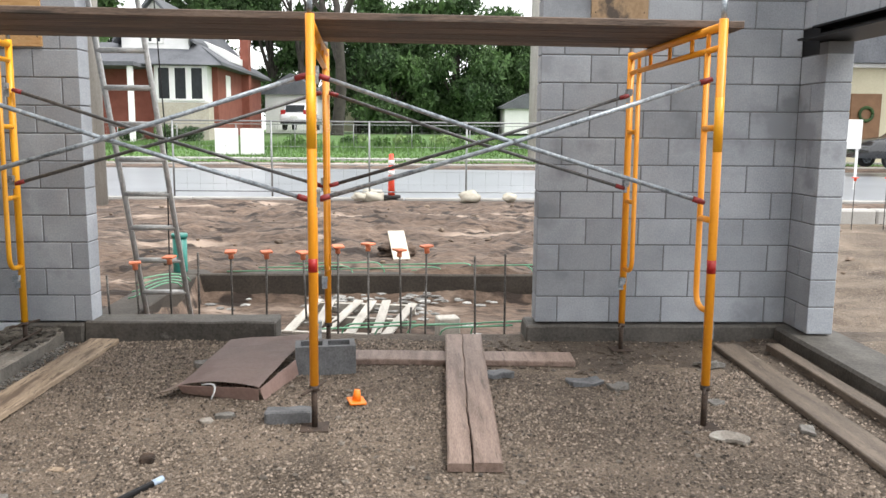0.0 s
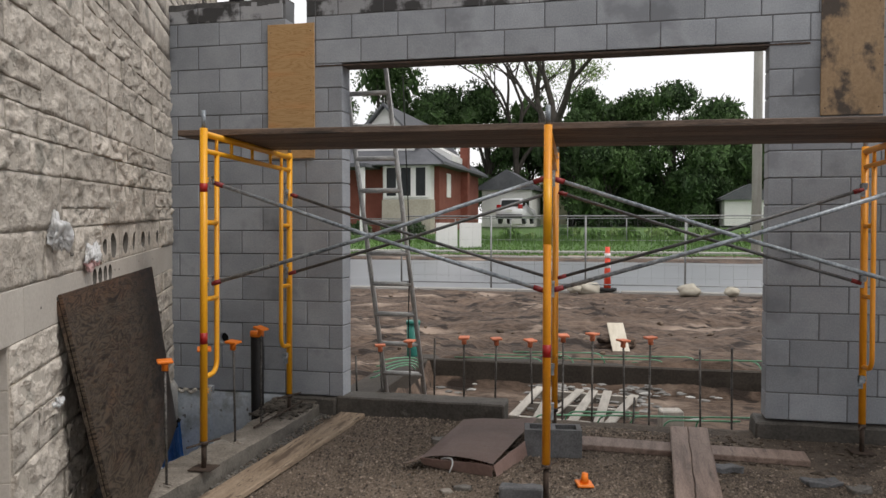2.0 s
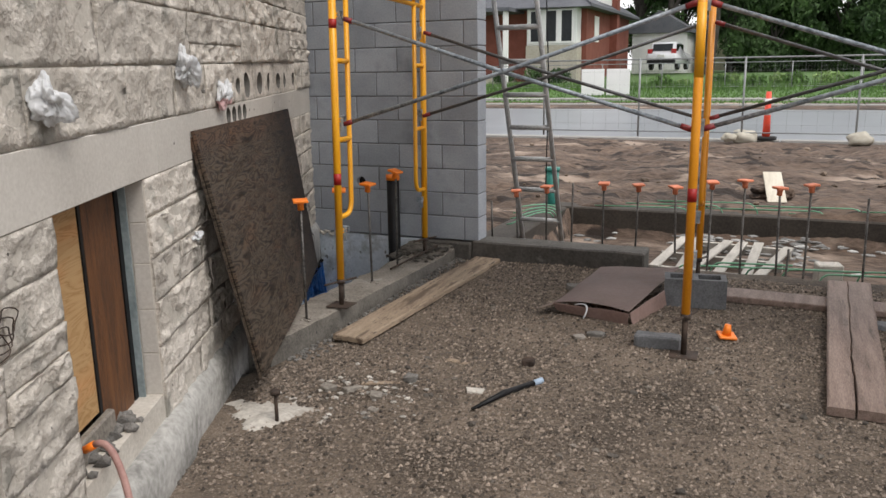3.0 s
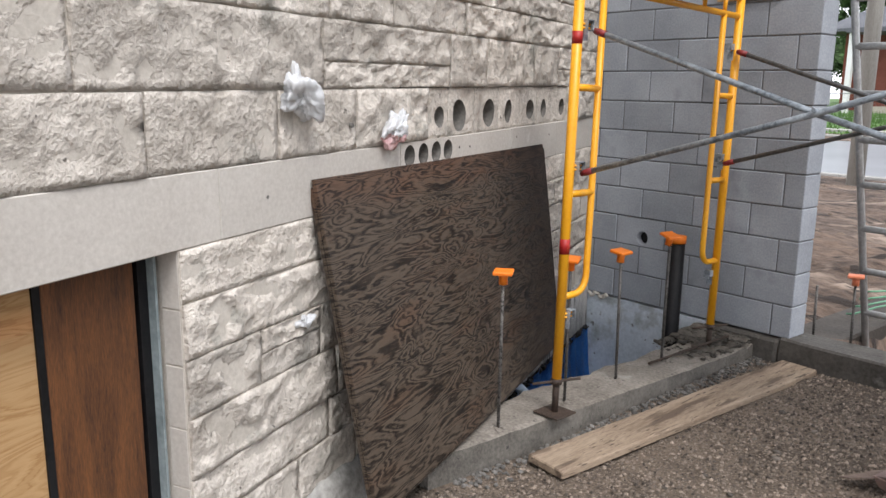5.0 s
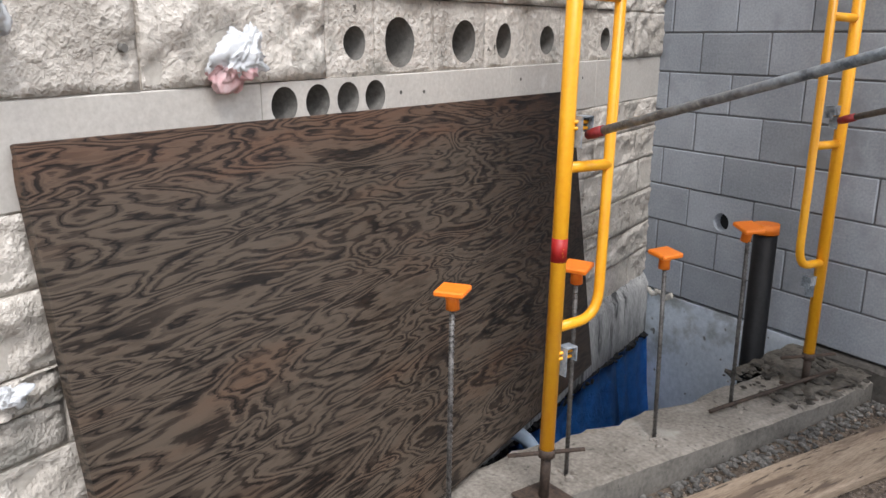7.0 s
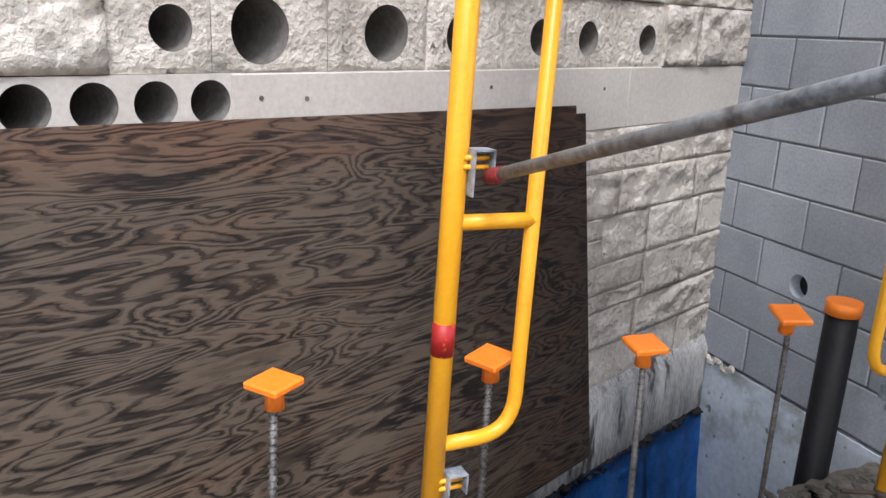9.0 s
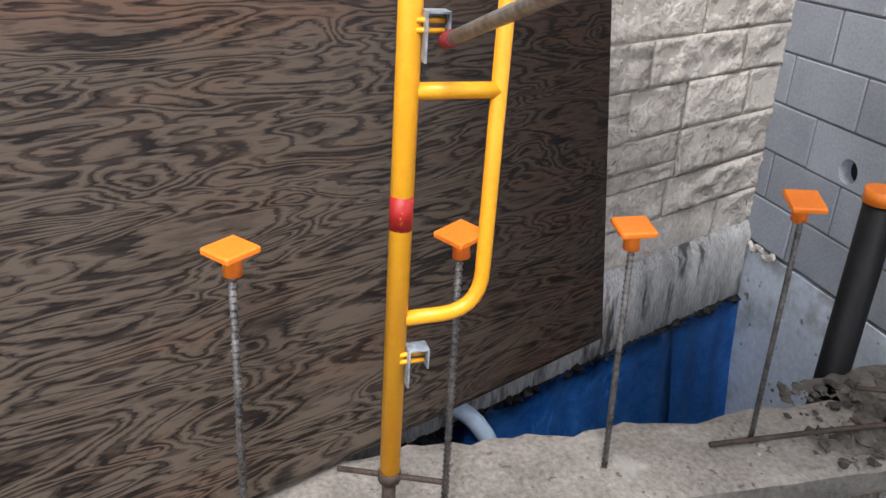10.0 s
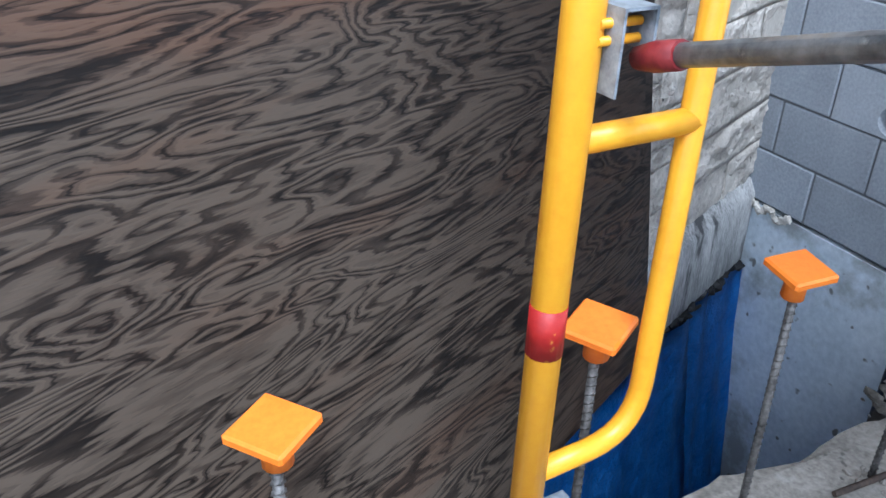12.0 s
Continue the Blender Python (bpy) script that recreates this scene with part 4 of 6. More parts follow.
rugged(bm, 0.008, 14)
ob = part("broken_block", bm, M_BLOCK_WET)
ob.matrix_basis = pose(-0.34, 6.47, GROUND, 0, 0, 5)
tagged(ob, "broken piece of grey concrete block on gravel", "concrete block")

# folded brown sheet
t = thing("folded_sheet", (-0.7, 7.3, GROUND), "folded brown coated cardboard sheet with a white string", "cardboard sheet")
bm = bmesh.new()
A = [Vector(p) for p in ((-1.08, 6.93, 0.145), (-0.57, 6.80, 0.165), (-0.42, 7.28, 0.20), (-0.42, 7.95, 0.20), (-0.98, 7.86, 0.17))]
n_u, n_v = 10, 10
gr = []
for j in range(n_v + 1):
    row = []
    for i in range(n_u + 1):
        a, b = i / n_u, j / n_v
        p = A[0].lerp(A[1], a).lerp(A[4].lerp(A[3], a), b)
        p.z += 0.018 * noise.noise((p.x * 3, p.y * 3, 0)) + 0.02 * math.sin(math.pi * a) * (1 - b)
        row.append(bm.verts.new(p))
    gr.append(row)
for j in range(n_v):
    for i in range(n_u):
        bm.faces.new((gr[j][i], gr[j][i + 1], gr[j + 1][i + 1], gr[j + 1][i]))
bmesh.ops.solidify(bm, geom=bm.faces[:], thickness=0.006)
part("top_panel", bm, M_SHEET, t)
for nm, pts in (("front_flap", [(-1.08, 6.93, 0.14), (-0.57, 6.80, 0.16), (-0.575, 6.81, 0.082), (-1.06, 6.95, 0.09)]),
                ("side_flap", [(-0.57, 6.80, 0.165), (-0.40, 7.45, 0.198), (-0.385, 7.45, 0.082), (-0.55, 6.81, 0.082)]),
                ("end_flap", [(-1.20, 6.90, 0.10), (-1.04, 6.92, 0.14), (-0.98, 7.1, 0.14), (-1.14, 7.06, 0.10)])):
    bm = bmesh.new()
    bm.faces.new([bm.verts.new(p) for p in pts])
    bmesh.ops.subdivide_edges(bm, edges=bm.edges[:], cuts=4, use_grid_fill=True)
    rugged(bm, 0.010, 9, 2)
    bmesh.ops.solidify(bm, geom=bm.faces[:], thickness=0.005)
    part(nm, bm, M_SHEET if nm != "end_flap" else M_PLANK_X, t)
rod("string", arc((-0.93, 6.90, 0.15), (-0.80, 6.86, 0.20), (-0.86, 6.83, 0.085), 8), 0.006, M_BAG, t, "white plastic string", seg=6)

# loose cap, steel pin, dark stick and offcuts
t = thing("fallen_plug", (0.0, 6.76, GROUND), "loose orange plastic bar cap lying on gravel", "bar cap")
bm = bmesh.new()
box(bm, -0.05, 0.05, -0.045, 0.045, 0.0, 0.016, 0.004, pose(0.0, 6.76, GROUND + 0.012, 8, 4, 20))
part("cap_plate", bm, M_CAP, t)
rod("cap_socket", [(0.0, 6.76, GROUND + 0.025), (0.005, 6.765, GROUND + 0.085)], 0.02, M_CAP, t, seg=12, radii=[0.027, 0.018])
tagged(rod("black_stick", [(-1.012, 5.31, 0.070), (-0.93, 5.52, 0.080), (-0.835, 5.70, 0.078)], 0.014, M_BLACK, seg=8, radii=[0.008, 0.016, 0.015]),
       "short black stick with a pale blue tip on gravel", "stick")
tagged(rod("stick_tip", [(-0.835, 5.70, 0.078), (-0.805, 5.75, 0.080)], 0.016, M_PVC, seg=8), "pale blue plastic sleeve on a stick", "sleeve")
t = thing("steel_pin", (-1.875, 4.975, 0.0), "rusty steel anchor pin with a round head", "pin")
rod("shaft", [(-1.875, 4.975, -0.02), (-1.875, 4.975, 0.155)], 0.009, M_RUST, t, seg=8)
rod("head", [(-1.875, 4.975, 0.14), (-1.875, 4.975, 0.16)], 0.024, M_RUST, t, seg=10)
bm = bmesh.new()
patch = {}
for j in range(56):
    for i in range(64):
        x, y = -2.34 + 0.74 * i / 63, 4.78 + 0.56 * j / 55
        d = math.hypot((x + 1.97) / 0.23, (y - 5.06) / 0.19)
        inside = 1 - d + 0.75 * noise.noise((x * 7, y * 7, 4)) + 0.3 * noise.noise((x * 25, y * 25, 2))
        if inside > 0.0:
            patch[i, j] = bm.verts.new((x, y, ground_height(x, y) - 0.002 + min(0.022, 0.03 * inside) + 0.006 * noise.noise((x * 18, y * 18, 0))))
for i, j in list(patch):
    q = [patch.get(k) for k in ((i, j), (i + 1, j), (i + 1, j + 1), (i, j + 1))]
    if all(q):
        bm.faces.new(q).smooth = True
tagged(part("mortar_splash", bm, M_FRESH), "spilled white mortar crusted on the ground", "mortar", kind="stuff")


def chip(x, y, sx, sy, sz, material, name, label, turn=0.0, seed=0.0):
    bm = bmesh.new()
    box(bm, -sx / 2, sx / 2, -sy / 2, sy / 2, 0, sz, min(sz, sy) * 0.15)
    bmesh.ops.subdivide_edges(bm, edges=bm.edges[:], cuts=2, use_grid_fill=True)
    for v in bm.verts:
        v.co.x *= 1 + 0.45 * noise.noise((v.co.y * 14 + seed, seed, 1))
        v.co.y *= 1 + 0.45 * noise.noise((v.co.x * 11 + seed, 3, seed))
        v.co.z *= 0.75 + 0.5 * noise.noise((v.co.x * 9 + seed, v.co.y * 9, 5))
        v.co += noise.noise_vector(v.co * 16 + Vector((seed, 0, 0))) * 0.16 * min(sy, sx)
    bmesh.ops.translate(bm, verts=bm.verts, vec=(0, 0, max(0, -min(v.co.z for v in bm.verts)) * 0.6))
    ob = part(name, bm, material)
    ob.matrix_basis = pose(x, y, ground_height(x, y) - 0.004, 0, 0, turn)
    return tagged(ob, label, "rubble" if name != "wood_offcut" else "offcut")


for i, (x, y, a, b, c, mt, nm, turn) in enumerate((
        (0.885, 7.29, 0.17, 0.10, 0.05, M_BLOCK_WET, "block_fragment", 5), (1.42, 7.12, 0.20, 0.12, 0.04, M_BLOCK_WET, "block_fragment", 12),
        (1.60, 7.02, 0.11, 0.09, 0.05, M_RUBBLE, "stone_fragment", 40), (1.98, 6.18, 0.17, 0.11, 0.035, M_CURB, "concrete_fragment", -35),
        (2.12, 6.75, 0.10, 0.07, 0.03, M_RUBBLE, "stone_fragment", 20), (-0.72, 6.56, 0.12, 0.06, 0.03, M_RUBBLE, "stone_fragment", 0),
        (-0.80, 6.50, 0.07, 0.05, 0.03, M_CURB, "concrete_fragment", 30), (-1.62, 5.55, 0.17, 0.03, 0.012, M_PLANK, "wood_offcut", 20),
        (-1.35, 5.95, 0.15, 0.04, 0.012, M_PLANK, "wood_offcut", -12), (-1.09, 5.54, 0.085, 0.06, 0.02, M_FRESH, "mortar_chip", 10),
        (-1.72, 5.42, 0.10, 0.05, 0.03, M_CURB, "concrete_fragment", 60), (-1.55, 5.36, 0.07, 0.06, 0.03, M_CURB, "concrete_fragment", 15),
        (-1.86, 5.40, 0.08, 0.06, 0.035, M_CURB, "concrete_fragment", -20), (-1.48, 5.62, 0.08, 0.05, 0.05, M_RUBBLE, "stone_fragment", 0),
        (-1.10, 7.55, 0.09, 0.07, 0.05, M_RUBBLE, "stone_fragment", 30), (-0.95, 5.98, 0.06, 0.05, 0.04, M_MUD, "earth_clod", 0),
        (-1.48, 5.20, 0.05, 0.04, 0.03, M_CURB, "concrete_fragment", 0),
        (2.35, 7.5, 0.16, 0.10, 0.04, M_RUBBLE, "stone_fragment", 10), (2.45, 6.3, 0.12, 0.07, 0.03, M_RUBBLE, "stone_fragment", 70))):
    words = {"block_fragment": "broken grey concrete block fragment on gravel", "stone_fragment": "small grey broken stone lying on gravel",
             "concrete_fragment": "pale broken concrete fragment on gravel", "wood_offcut": "thin pale timber offcut lying on gravel",
             "mortar_chip": "small white mortar chip on gravel", "earth_clod": "small dark clod of earth on gravel"}
    chip(x, y, a, b, c, mt, nm, words[nm], turn, i * 1.9)

bm = bmesh.new()
for i in range(130):
    x, y = -1.62 + random.gauss(0, 0.20), 5.42 + random.gauss(0, 0.17)
    if x < -2.12 and y > 5.5:
        continue
    s = 0.004 + 0.014 * random.random() ** 2
    lump(bm, (x, y, ground_height(x, y) + 0.3 * s), (s * 1.2, s, s * 0.5), 0.5, i * 0.71, 1)
tagged(part("mortar_crumbs", bm, surface("mortar_crumbs", (0.10, 0.09, 0.08), (0.52, 0.49, 0.44), 12, 90, 0.9, 0.4, vary=0.6, island=True)),
       "scattered grey and white mortar crumbs on gravel", "rubble", kind="stuff")
bm = bmesh.new()
for i in range(420):
    x, y = random.uniform(0.9, 2.95), 8.2 - 0.95 * random.random() ** 1.6
    s = 0.004 + 0.022 * random.random() ** 3
    lump(bm, (x, y, ground_height(x, y) + 0.2 * s), (s * 1.3, s, s * 0.5), 0.9, i * 0.57, 1)
tagged(part("soil_clods", bm, M_SOIL), "dark damp clods of soil along the block wall", "soil", kind="stuff")
bm = bmesh.new()
for i in range(160):
    x, y = random.uniform(-1.75, 2.5), random.uniform(4.6, 7.9)
    s = random.uniform(0.007, 0.020)
    lump(bm, (x, y, ground_height(x, y) + 0.25 * s), (s * 1.2, s, s * 0.6), 0.6, i * 0.83, 1)
tagged(part("stray_stones", bm, surface("stray_stones", (0.05, 0.043, 0.036), (0.19, 0.165, 0.14), 14, 90, 0.9, 0.4, vary=0.6, island=True)),
       "stray darker stones scattered over the gravel", "gravel", kind="stuff")

# ---- in the gap by the old wall ----
t = thing("tarp", STONE @ Vector((0.9, 0.1, -1.15)), "creased blue tarpaulin hung in the gap below the stone wall", "tarp")
for u0, u1, out in ((0.02, 0.60, 0.0), (0.575, 1.75, 0.012)):
    bm = bmesh.new()
    n_u, n_v = 22, 14
    for j in range(n_v + 1):
        for i in range(n_u + 1):
            u, z = u0 + (u1 - u0) * i / n_u, -1.15 + 1.05 * j / n_v
            fold = 0.016 * noise.noise((u * 5, z * 2, 0)) + 0.010 * math.sin(u * 31 + 3 * z) + 0.007 * noise.noise((u * 17, z * 9, 4))
            bm.verts.new(STONE @ Vector((u, 0.062 + out + 0.14 * (1 - j / n_v) ** 1.2 + fold, z - 0.03 * noise.noise((u * 3, 5, 0)))))
    bm.verts.ensure_lookup_table()
    for j in range(n_v):
        for i in range(n_u):
            a = j * (n_u + 1) + i
            bm.faces.new([bm.verts[k] for k in (a + 1, a, a + n_u + 1, a + n_u + 2)]).smooth = True
    bmesh.ops.solidify(bm, geom=bm.faces[:], thickness=0.004)
    part("panel", bm, M_TARP, t)
bm = bmesh.new()
for i in range(80):
    u = 0.0 + 3.4 * i / 80
    lump(bm, STONE @ Vector((u, 0.045 + 0.01 * math.sin(i), -0.115 + 0.02 * noise.noise((i * 0.9, 0, 0)) )), (0.035, 0.03, 0.022), 0.5, i * 0.37, 1)
tagged(part("tar_edge", bm, M_BLACK), "crumbling black tar edge below the parged foundation", "tar", kind="stuff")
tagged(rod("drain_pipe", arc(STONE @ Vector((1.80, 0.04, -0.02)), STONE @ Vector((1.70, 0.16, 0.05)), STONE @ Vector((1.60, 0.19, -0.34)), 8), 0.03, M_PVC, seg=14),
       "short pale blue plastic drain pipe in the gap", "pipe")
t = thing("black_pipe", (-2.755, 7.965, -0.6), "upright black plastic pipe with an orange cap", "pipe")
rod("pipe_body", [(-2.750, 7.955, -0.65), (-2.757, 7.967, 0.745)], 0.052, M_BLACK, t, seg=20)
rod("pipe_cap", [(-2.757, 7.967, 0.745), (-2.757, 7.967, 0.79)], 0.057, M_CAP, t, "orange end cap", seg=20)
bm = bmesh.new()
tube(bm, [(-2.47, 7.33, 0.155), (-2.44, 7.75, 0.175), (-2.40, 8.06, 0.20)], 0.008, 8)
tagged(part("loose_bar", bm, M_RUST), "rusty reinforcing bar lying on the curb", "rebar")
bm = bmesh.new()
for i in range(420):
    y = 8.26 - 0.62 * random.random() ** 1.7
    x = random.uniform(-2.7, -2.29)
    s = 0.004 + 0.020 * random.random() ** 3
    lump(bm, (x, y, 0.150 + 0.25 * s + max(0, y - 7.9) * 0.10), (s * 1.2, s * 0.8, s * 0.5), 0.9, i * 0.61, 1)
film = bmesh.new()
mud = {}
for j in range(54):
    for i in range(40):
        x, y = -2.72 + 0.56 * i / 39, 7.42 + 0.82 * j / 53
        inside = (y - 7.80) / 0.35 + 1.1 * noise.noise((x * 6, y * 5, 4)) + 0.5 * noise.noise((x * 22, y * 22, 2))
        if inside > 0.0 and x < -2.345 + 0.045 * (y - 5.6) / 2.6:
            mud[i, j] = film.verts.new((x, y, 0.136 + min(0.02, 0.05 * inside) + 0.010 * noise.noise((x * 20, y * 20, 0)) + max(0, y - 7.8) * 0.07))
for i, j in list(mud):
    q = [mud.get(k) for k in ((i, j), (i + 1, j), (i + 1, j + 1), (i, j + 1))]
    if all(q):
        film.faces.new(q).smooth = True
tagged(part("mud_film", film, M_CURB_MUD), "dark wet mud smeared over the curb end", "mud", kind="stuff")
tagged(part("concrete_crumbs", bm, surface("muddy_crumbs", (0.03, 0.026, 0.021), (0.10, 0.09, 0.076), 12, 90, 0.85, 0.5, vary=0.4, island=True)), "grey broken concrete crumbs heaped on the curb end", "rubble", kind="stuff")
bm = bmesh.new()
for i in range(500):
    y = random.uniform(5.7, 8.2)
    x = -2.325 + 0.045 * (y - 5.6) / 2.6 + abs(random.gauss(0, 0.05))
    s = random.uniform(0.006, 0.018)
    lump(bm, (x, y, ground_height(x, y) + 0.4 * s), (s, s * 0.8, s * 0.7), 0.5, i * 0.43, 1)
tagged(part("curb_gravel", bm, M_RUBBLE), "loose grey gravel banked against the curb", "gravel", kind="stuff")

# ---- plastic bags stuffed into the stone wall ----


def bag(u, z, wd, ht, out, seed, tail=True, pink=False):
    bm = bmesh.new()
    bmesh.ops.create_icosphere(bm, subdivisions=5, radius=1)
    for v in bm.verts:
        c = v.co.copy()
        f = 0.85 + 0.65 * noise.noise(c * 1.25 + Vector((seed, 0, 0))) + 0.18 * noise.noise(c * 3.2 + Vector((0, seed, 0))) - 0.34 * abs(noise.noise(Vector((c.x * 5 + seed, c.y * 5, c.z * 1.8)))) - 0.16 * abs(noise.noise(c * 11 + Vector((0, 0, seed)))) + 0.03 * noise.noise(c * 19)
        taper = 0.75 - 0.35 * c.z if tail else 1
        p = Vector((u + c.x * f * wd * taper + 0.25 * wd * c.z * math.sin(seed), 0.01 + out * 0.8 + c.y * f * out, z + c.z * f * ht))
        if p.y < 0.0:
            p.y = 0.0
        v.co = p
    if pink:
        for f in bm.faces:
            c = f.calc_center_median()
            f.material_index = 1 if c.z - z < -0.55 * ht + 0.5 * ht * noise.noise(c * 20) and c.x > u - 0.2 * wd else 0
    ob = on_wall("plastic_bag", bm, M_BAG, None)
    if pink:
        ob.data.materials[1] = M_BAG_PINK
    ob.matrix_basis = STONE
    for p in ob.data.polygons:
        p.use_smooth = True
    return tagged(ob, "crumpled white plastic bag stuffed in the stone wall", "plastic bag", "stuffed bags")


bag(3.69, 1.645, 0.125, 0.10, 0.05, 1.0)
bag(3.05, 1.51, 0.115, 0.075, 0.045, 4.2, pink=True)
bag(4.97, 1.57, 0.11, 0.075, 0.045, 7.7)
bag(3.67, 0.885, 0.045, 0.03, 0.025, 2.9, False)

# ---- the boarded window in the stone wall ----
win = thing("boarded_window", STONE @ Matrix.Translation((4.6, -0.2, WIN_Z)), "stone window opening boarded up with plywood and a brown stud", "window", kind="structure")


def wall_box(name, u0, u1, y0, y1, z0, z1, material, parent, label="", bevel=0.0):
    bm = bmesh.new()
    box(bm, u0, u1, y0, y1, z0, z1, bevel, STONE)
    return part(name, bm, material, parent, label)


# black sheet in place of the shade behind the boards
wall_box("backing", WIN0 - 0.1, WIN1 + 0.1, -0.42, -0.40, WIN_Z - 0.1, BAND0 + 0.05, M_BLACK, win, "black sheet painted for the dark recess")
wall_box("plywood_panel", 4.605, WIN1 + 0.05, -0.105, -0.09, WIN_Z + 0.10, BAND0 + 0.02, M_PLY_TAN, win, "tan plywood panel")
wall_box("stud", 4.292, 4.582, -0.13, -0.085, WIN_Z - 0.02, BAND0 + 0.02, M_STUD, win, "brown stained timber board", 0.004)
wall_box("foam_strip", 4.238, 4.247, -0.10, -0.058, WIN_Z, BAND0, surface("grey_green_sealant", (0.16, 0.20, 0.21), (0.30, 0.35, 0.36), 8, 50, 0.6, 0.3, vary=0), win, "grey-green sealing strip")
# black strip drawn where the gap beside the jamb lies in shade
wall_box("trim_strip", 4.247, 4.280, -0.16, -0.085, WIN_Z, BAND0, M_BLACK, win, "black strip painted for the dark gap by the jamb")
# shadow of the gap between panel and stud, added as a black strip
wall_box("membrane_strip", 4.583, 4.604, -0.112, -0.084, WIN_Z, BAND0 + 0.01, M_BLACK, win, "black strip painted for the shadowed gap by the stud")
wall_box("sill_board", 4.55, WIN1 + 0.05, -0.088, -0.055, WIN_Z - 0.02, WIN_Z + 0.09, M_CURB, win, "grey concrete sill kerb", 0.006)
bm = bmesh.new()
for i in range(40):
    u, y = random.uniform(4.42, 4.95), random.uniform(-0.10, 0.0)
    s = random.uniform(0.01, 0.032)
    lump(bm, STONE @ Vector((u, y, WIN_Z + 0.3 * s)), (s, s, s * 0.7), 0.5, i * 0.9, 1)
part("sill_rubble", bm, M_RUBBLE, win, "loose grey rubble on the sill")
t = thing("hose", STONE @ Vector((4.88, 0.05, WIN_Z)), "pink rubber hose with an orange end on the sill", "hose")
rod("hose_pipe", arc(STONE @ Vector((4.86, 0.0, WIN_Z + 0.10)), STONE @ Vector((4.88, 0.10, WIN_Z + 0.16)), STONE @ Vector((4.98, 0.16, 0.09)), 10), 0.012, surface("pink_rubber", (0.30, 0.16, 0.14), (0.42, 0.25, 0.22), 8, 60, 0.6, 0.1, vary=0), t, seg=10)
rod("hose_end", [STONE @ Vector((4.86, 0.0, WIN_Z + 0.10)), STONE @ Vector((4.85, -0.04, WIN_Z + 0.075))], 0.014, M_CAP, t, "orange hose fitting", seg=10)

# plinth of the stone wall
bm = bmesh.new()
prof = [(-0.02, PLINTH + 0.03), (0.015, PLINTH + 0.03), (0.05, PLINTH - 0.02), (0.055, -0.10), (0.03, -0.14), (0.03, -1.35), (-0.02, -1.35)]
us = [i * 0.06 - 0.02 for i in range(84)]
rings = [[bm.verts.new((u, y + 0.0025 * noise.noise((u * 2, z * 7, 0)) + (0.03 * min(1, max(0, (u - 3.98) / 0.12)) if z > -0.11 and y > 0.012 else 0), z)) for y, z in prof] for u in us]
for a, b in zip(rings, rings[1:]):
    for k in range(len(prof) - 1):
        f = bm.faces.new((a[k], a[k + 1], b[k + 1], b[k]))
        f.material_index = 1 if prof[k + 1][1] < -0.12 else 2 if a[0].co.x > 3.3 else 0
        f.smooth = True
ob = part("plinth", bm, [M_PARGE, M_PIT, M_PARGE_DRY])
ob.matrix_basis = STONE
tagged(ob, "stained parged foundation plinth of the stone wall", "plinth", kind="structure")

# ---- in and beyond the opening ----
t = thing("steel_lintel", (-0.4, WALL_Y, 3.0), "dark steel lintel angle over the wide opening", "lintel", kind="structure")
bm = bmesh.new()
box(bm, -2.33, 1.53, WALL_Y - 0.003, WALL_Y + 0.186, 2.996, 3.010)
part("plate", bm, M_RUST, t)
t = thing("steel_beam", (3.3, 5, 2.68), "black coated steel beam over the side opening", "beam", kind="structure")
bm = bmesh.new()
box(bm, CORNER_R - 0.16, CORNER_R + 0.24, 1.0, 7.98, 2.31, 2.325)
box(bm, CORNER_R + 0.085, CORNER_R + 0.10, 1.0, 7.98, 2.325, 2.40)
box(bm, CORNER_R - 0.06, CORNER_R + 0.2, 1.0, 7.98, 2.40, 2.415)
box(bm, CORNER_R + 0.003, CORNER_R + 0.19, 7.982, 8.405, 2.225, 2.416)
part("flanges", bm, M_BLACK, t)

t = thing("ladder", (-1.8, 9.2, -0.1), "long grey aluminium ladder leaning behind the block wall", "ladder")
L0, L1 = Vector((-1.775, 9.10, -0.12)), Vector((-2.035, 8.52, 3.35))
half = Vector((0.185, 0, 0))
for s in (-1, 1):
    bm = bmesh.new()
    tube(bm, [L0 + half * s, L1 + half * s * 1.02], 0.024, 4)
    part("stile", bm, M_ALU, t)
for i in range(12):
    p = L0.lerp(L1, (0.12 + 0.285 * i) / 3.5)
    rod("rung", [p - half, p + half], 0.022, M_ALU, t, seg=8)
tagged(rod("rope", [(-1.72, 8.75, 3.0), (-1.70, 8.9, 1.5), (-1.73, 8.95, 0.6)], 0.006, M_BLACK, seg=6), "thin black rope hanging by the ladder", "rope")
t = thing("teal_pipe", (-2.0, 10.4, 0.1), "upright teal plastic drain pipe stub", "pipe")
rod("pipe_body", [(-2.22, 10.9, -0.1), (-2.22, 10.9, 0.52)], 0.075, M_TEAL, t, seg=18)
rod("pipe_rim", [(-2.22, 10.9, 0.50), (-2.22, 10.9, 0.545)], 0.085, M_TEAL, t, seg=18)

t = thing("pallet", (-0.3, 9.5, -0.15), "broken bleached wooden pallet lying in the pit", "pallet")
pal = pose(-0.28, 9.45, -0.03, 4, 0, -8)
for i in range(6):
    bm = bmesh.new()
    x = -0.46 + 0.18 * i
    box(bm, x, x + 0.085, -0.52, 0.50, 0.0, 0.02, 0.003, pal @ pose(0, 0, 0, 0, 0, 6 * math.sin(i * 2.1)))
    part("slat", bm, M_PALE_WOOD, t)
for y in (-0.45, 0.0, 0.45):
    bm = bmesh.new()
    box(bm, -0.5, 0.55, y - 0.02, y + 0.02, -0.09, -0.002, 0.003, pal)
    part("bearer", bm, M_PALE_WOOD, t)
bm = bmesh.new()
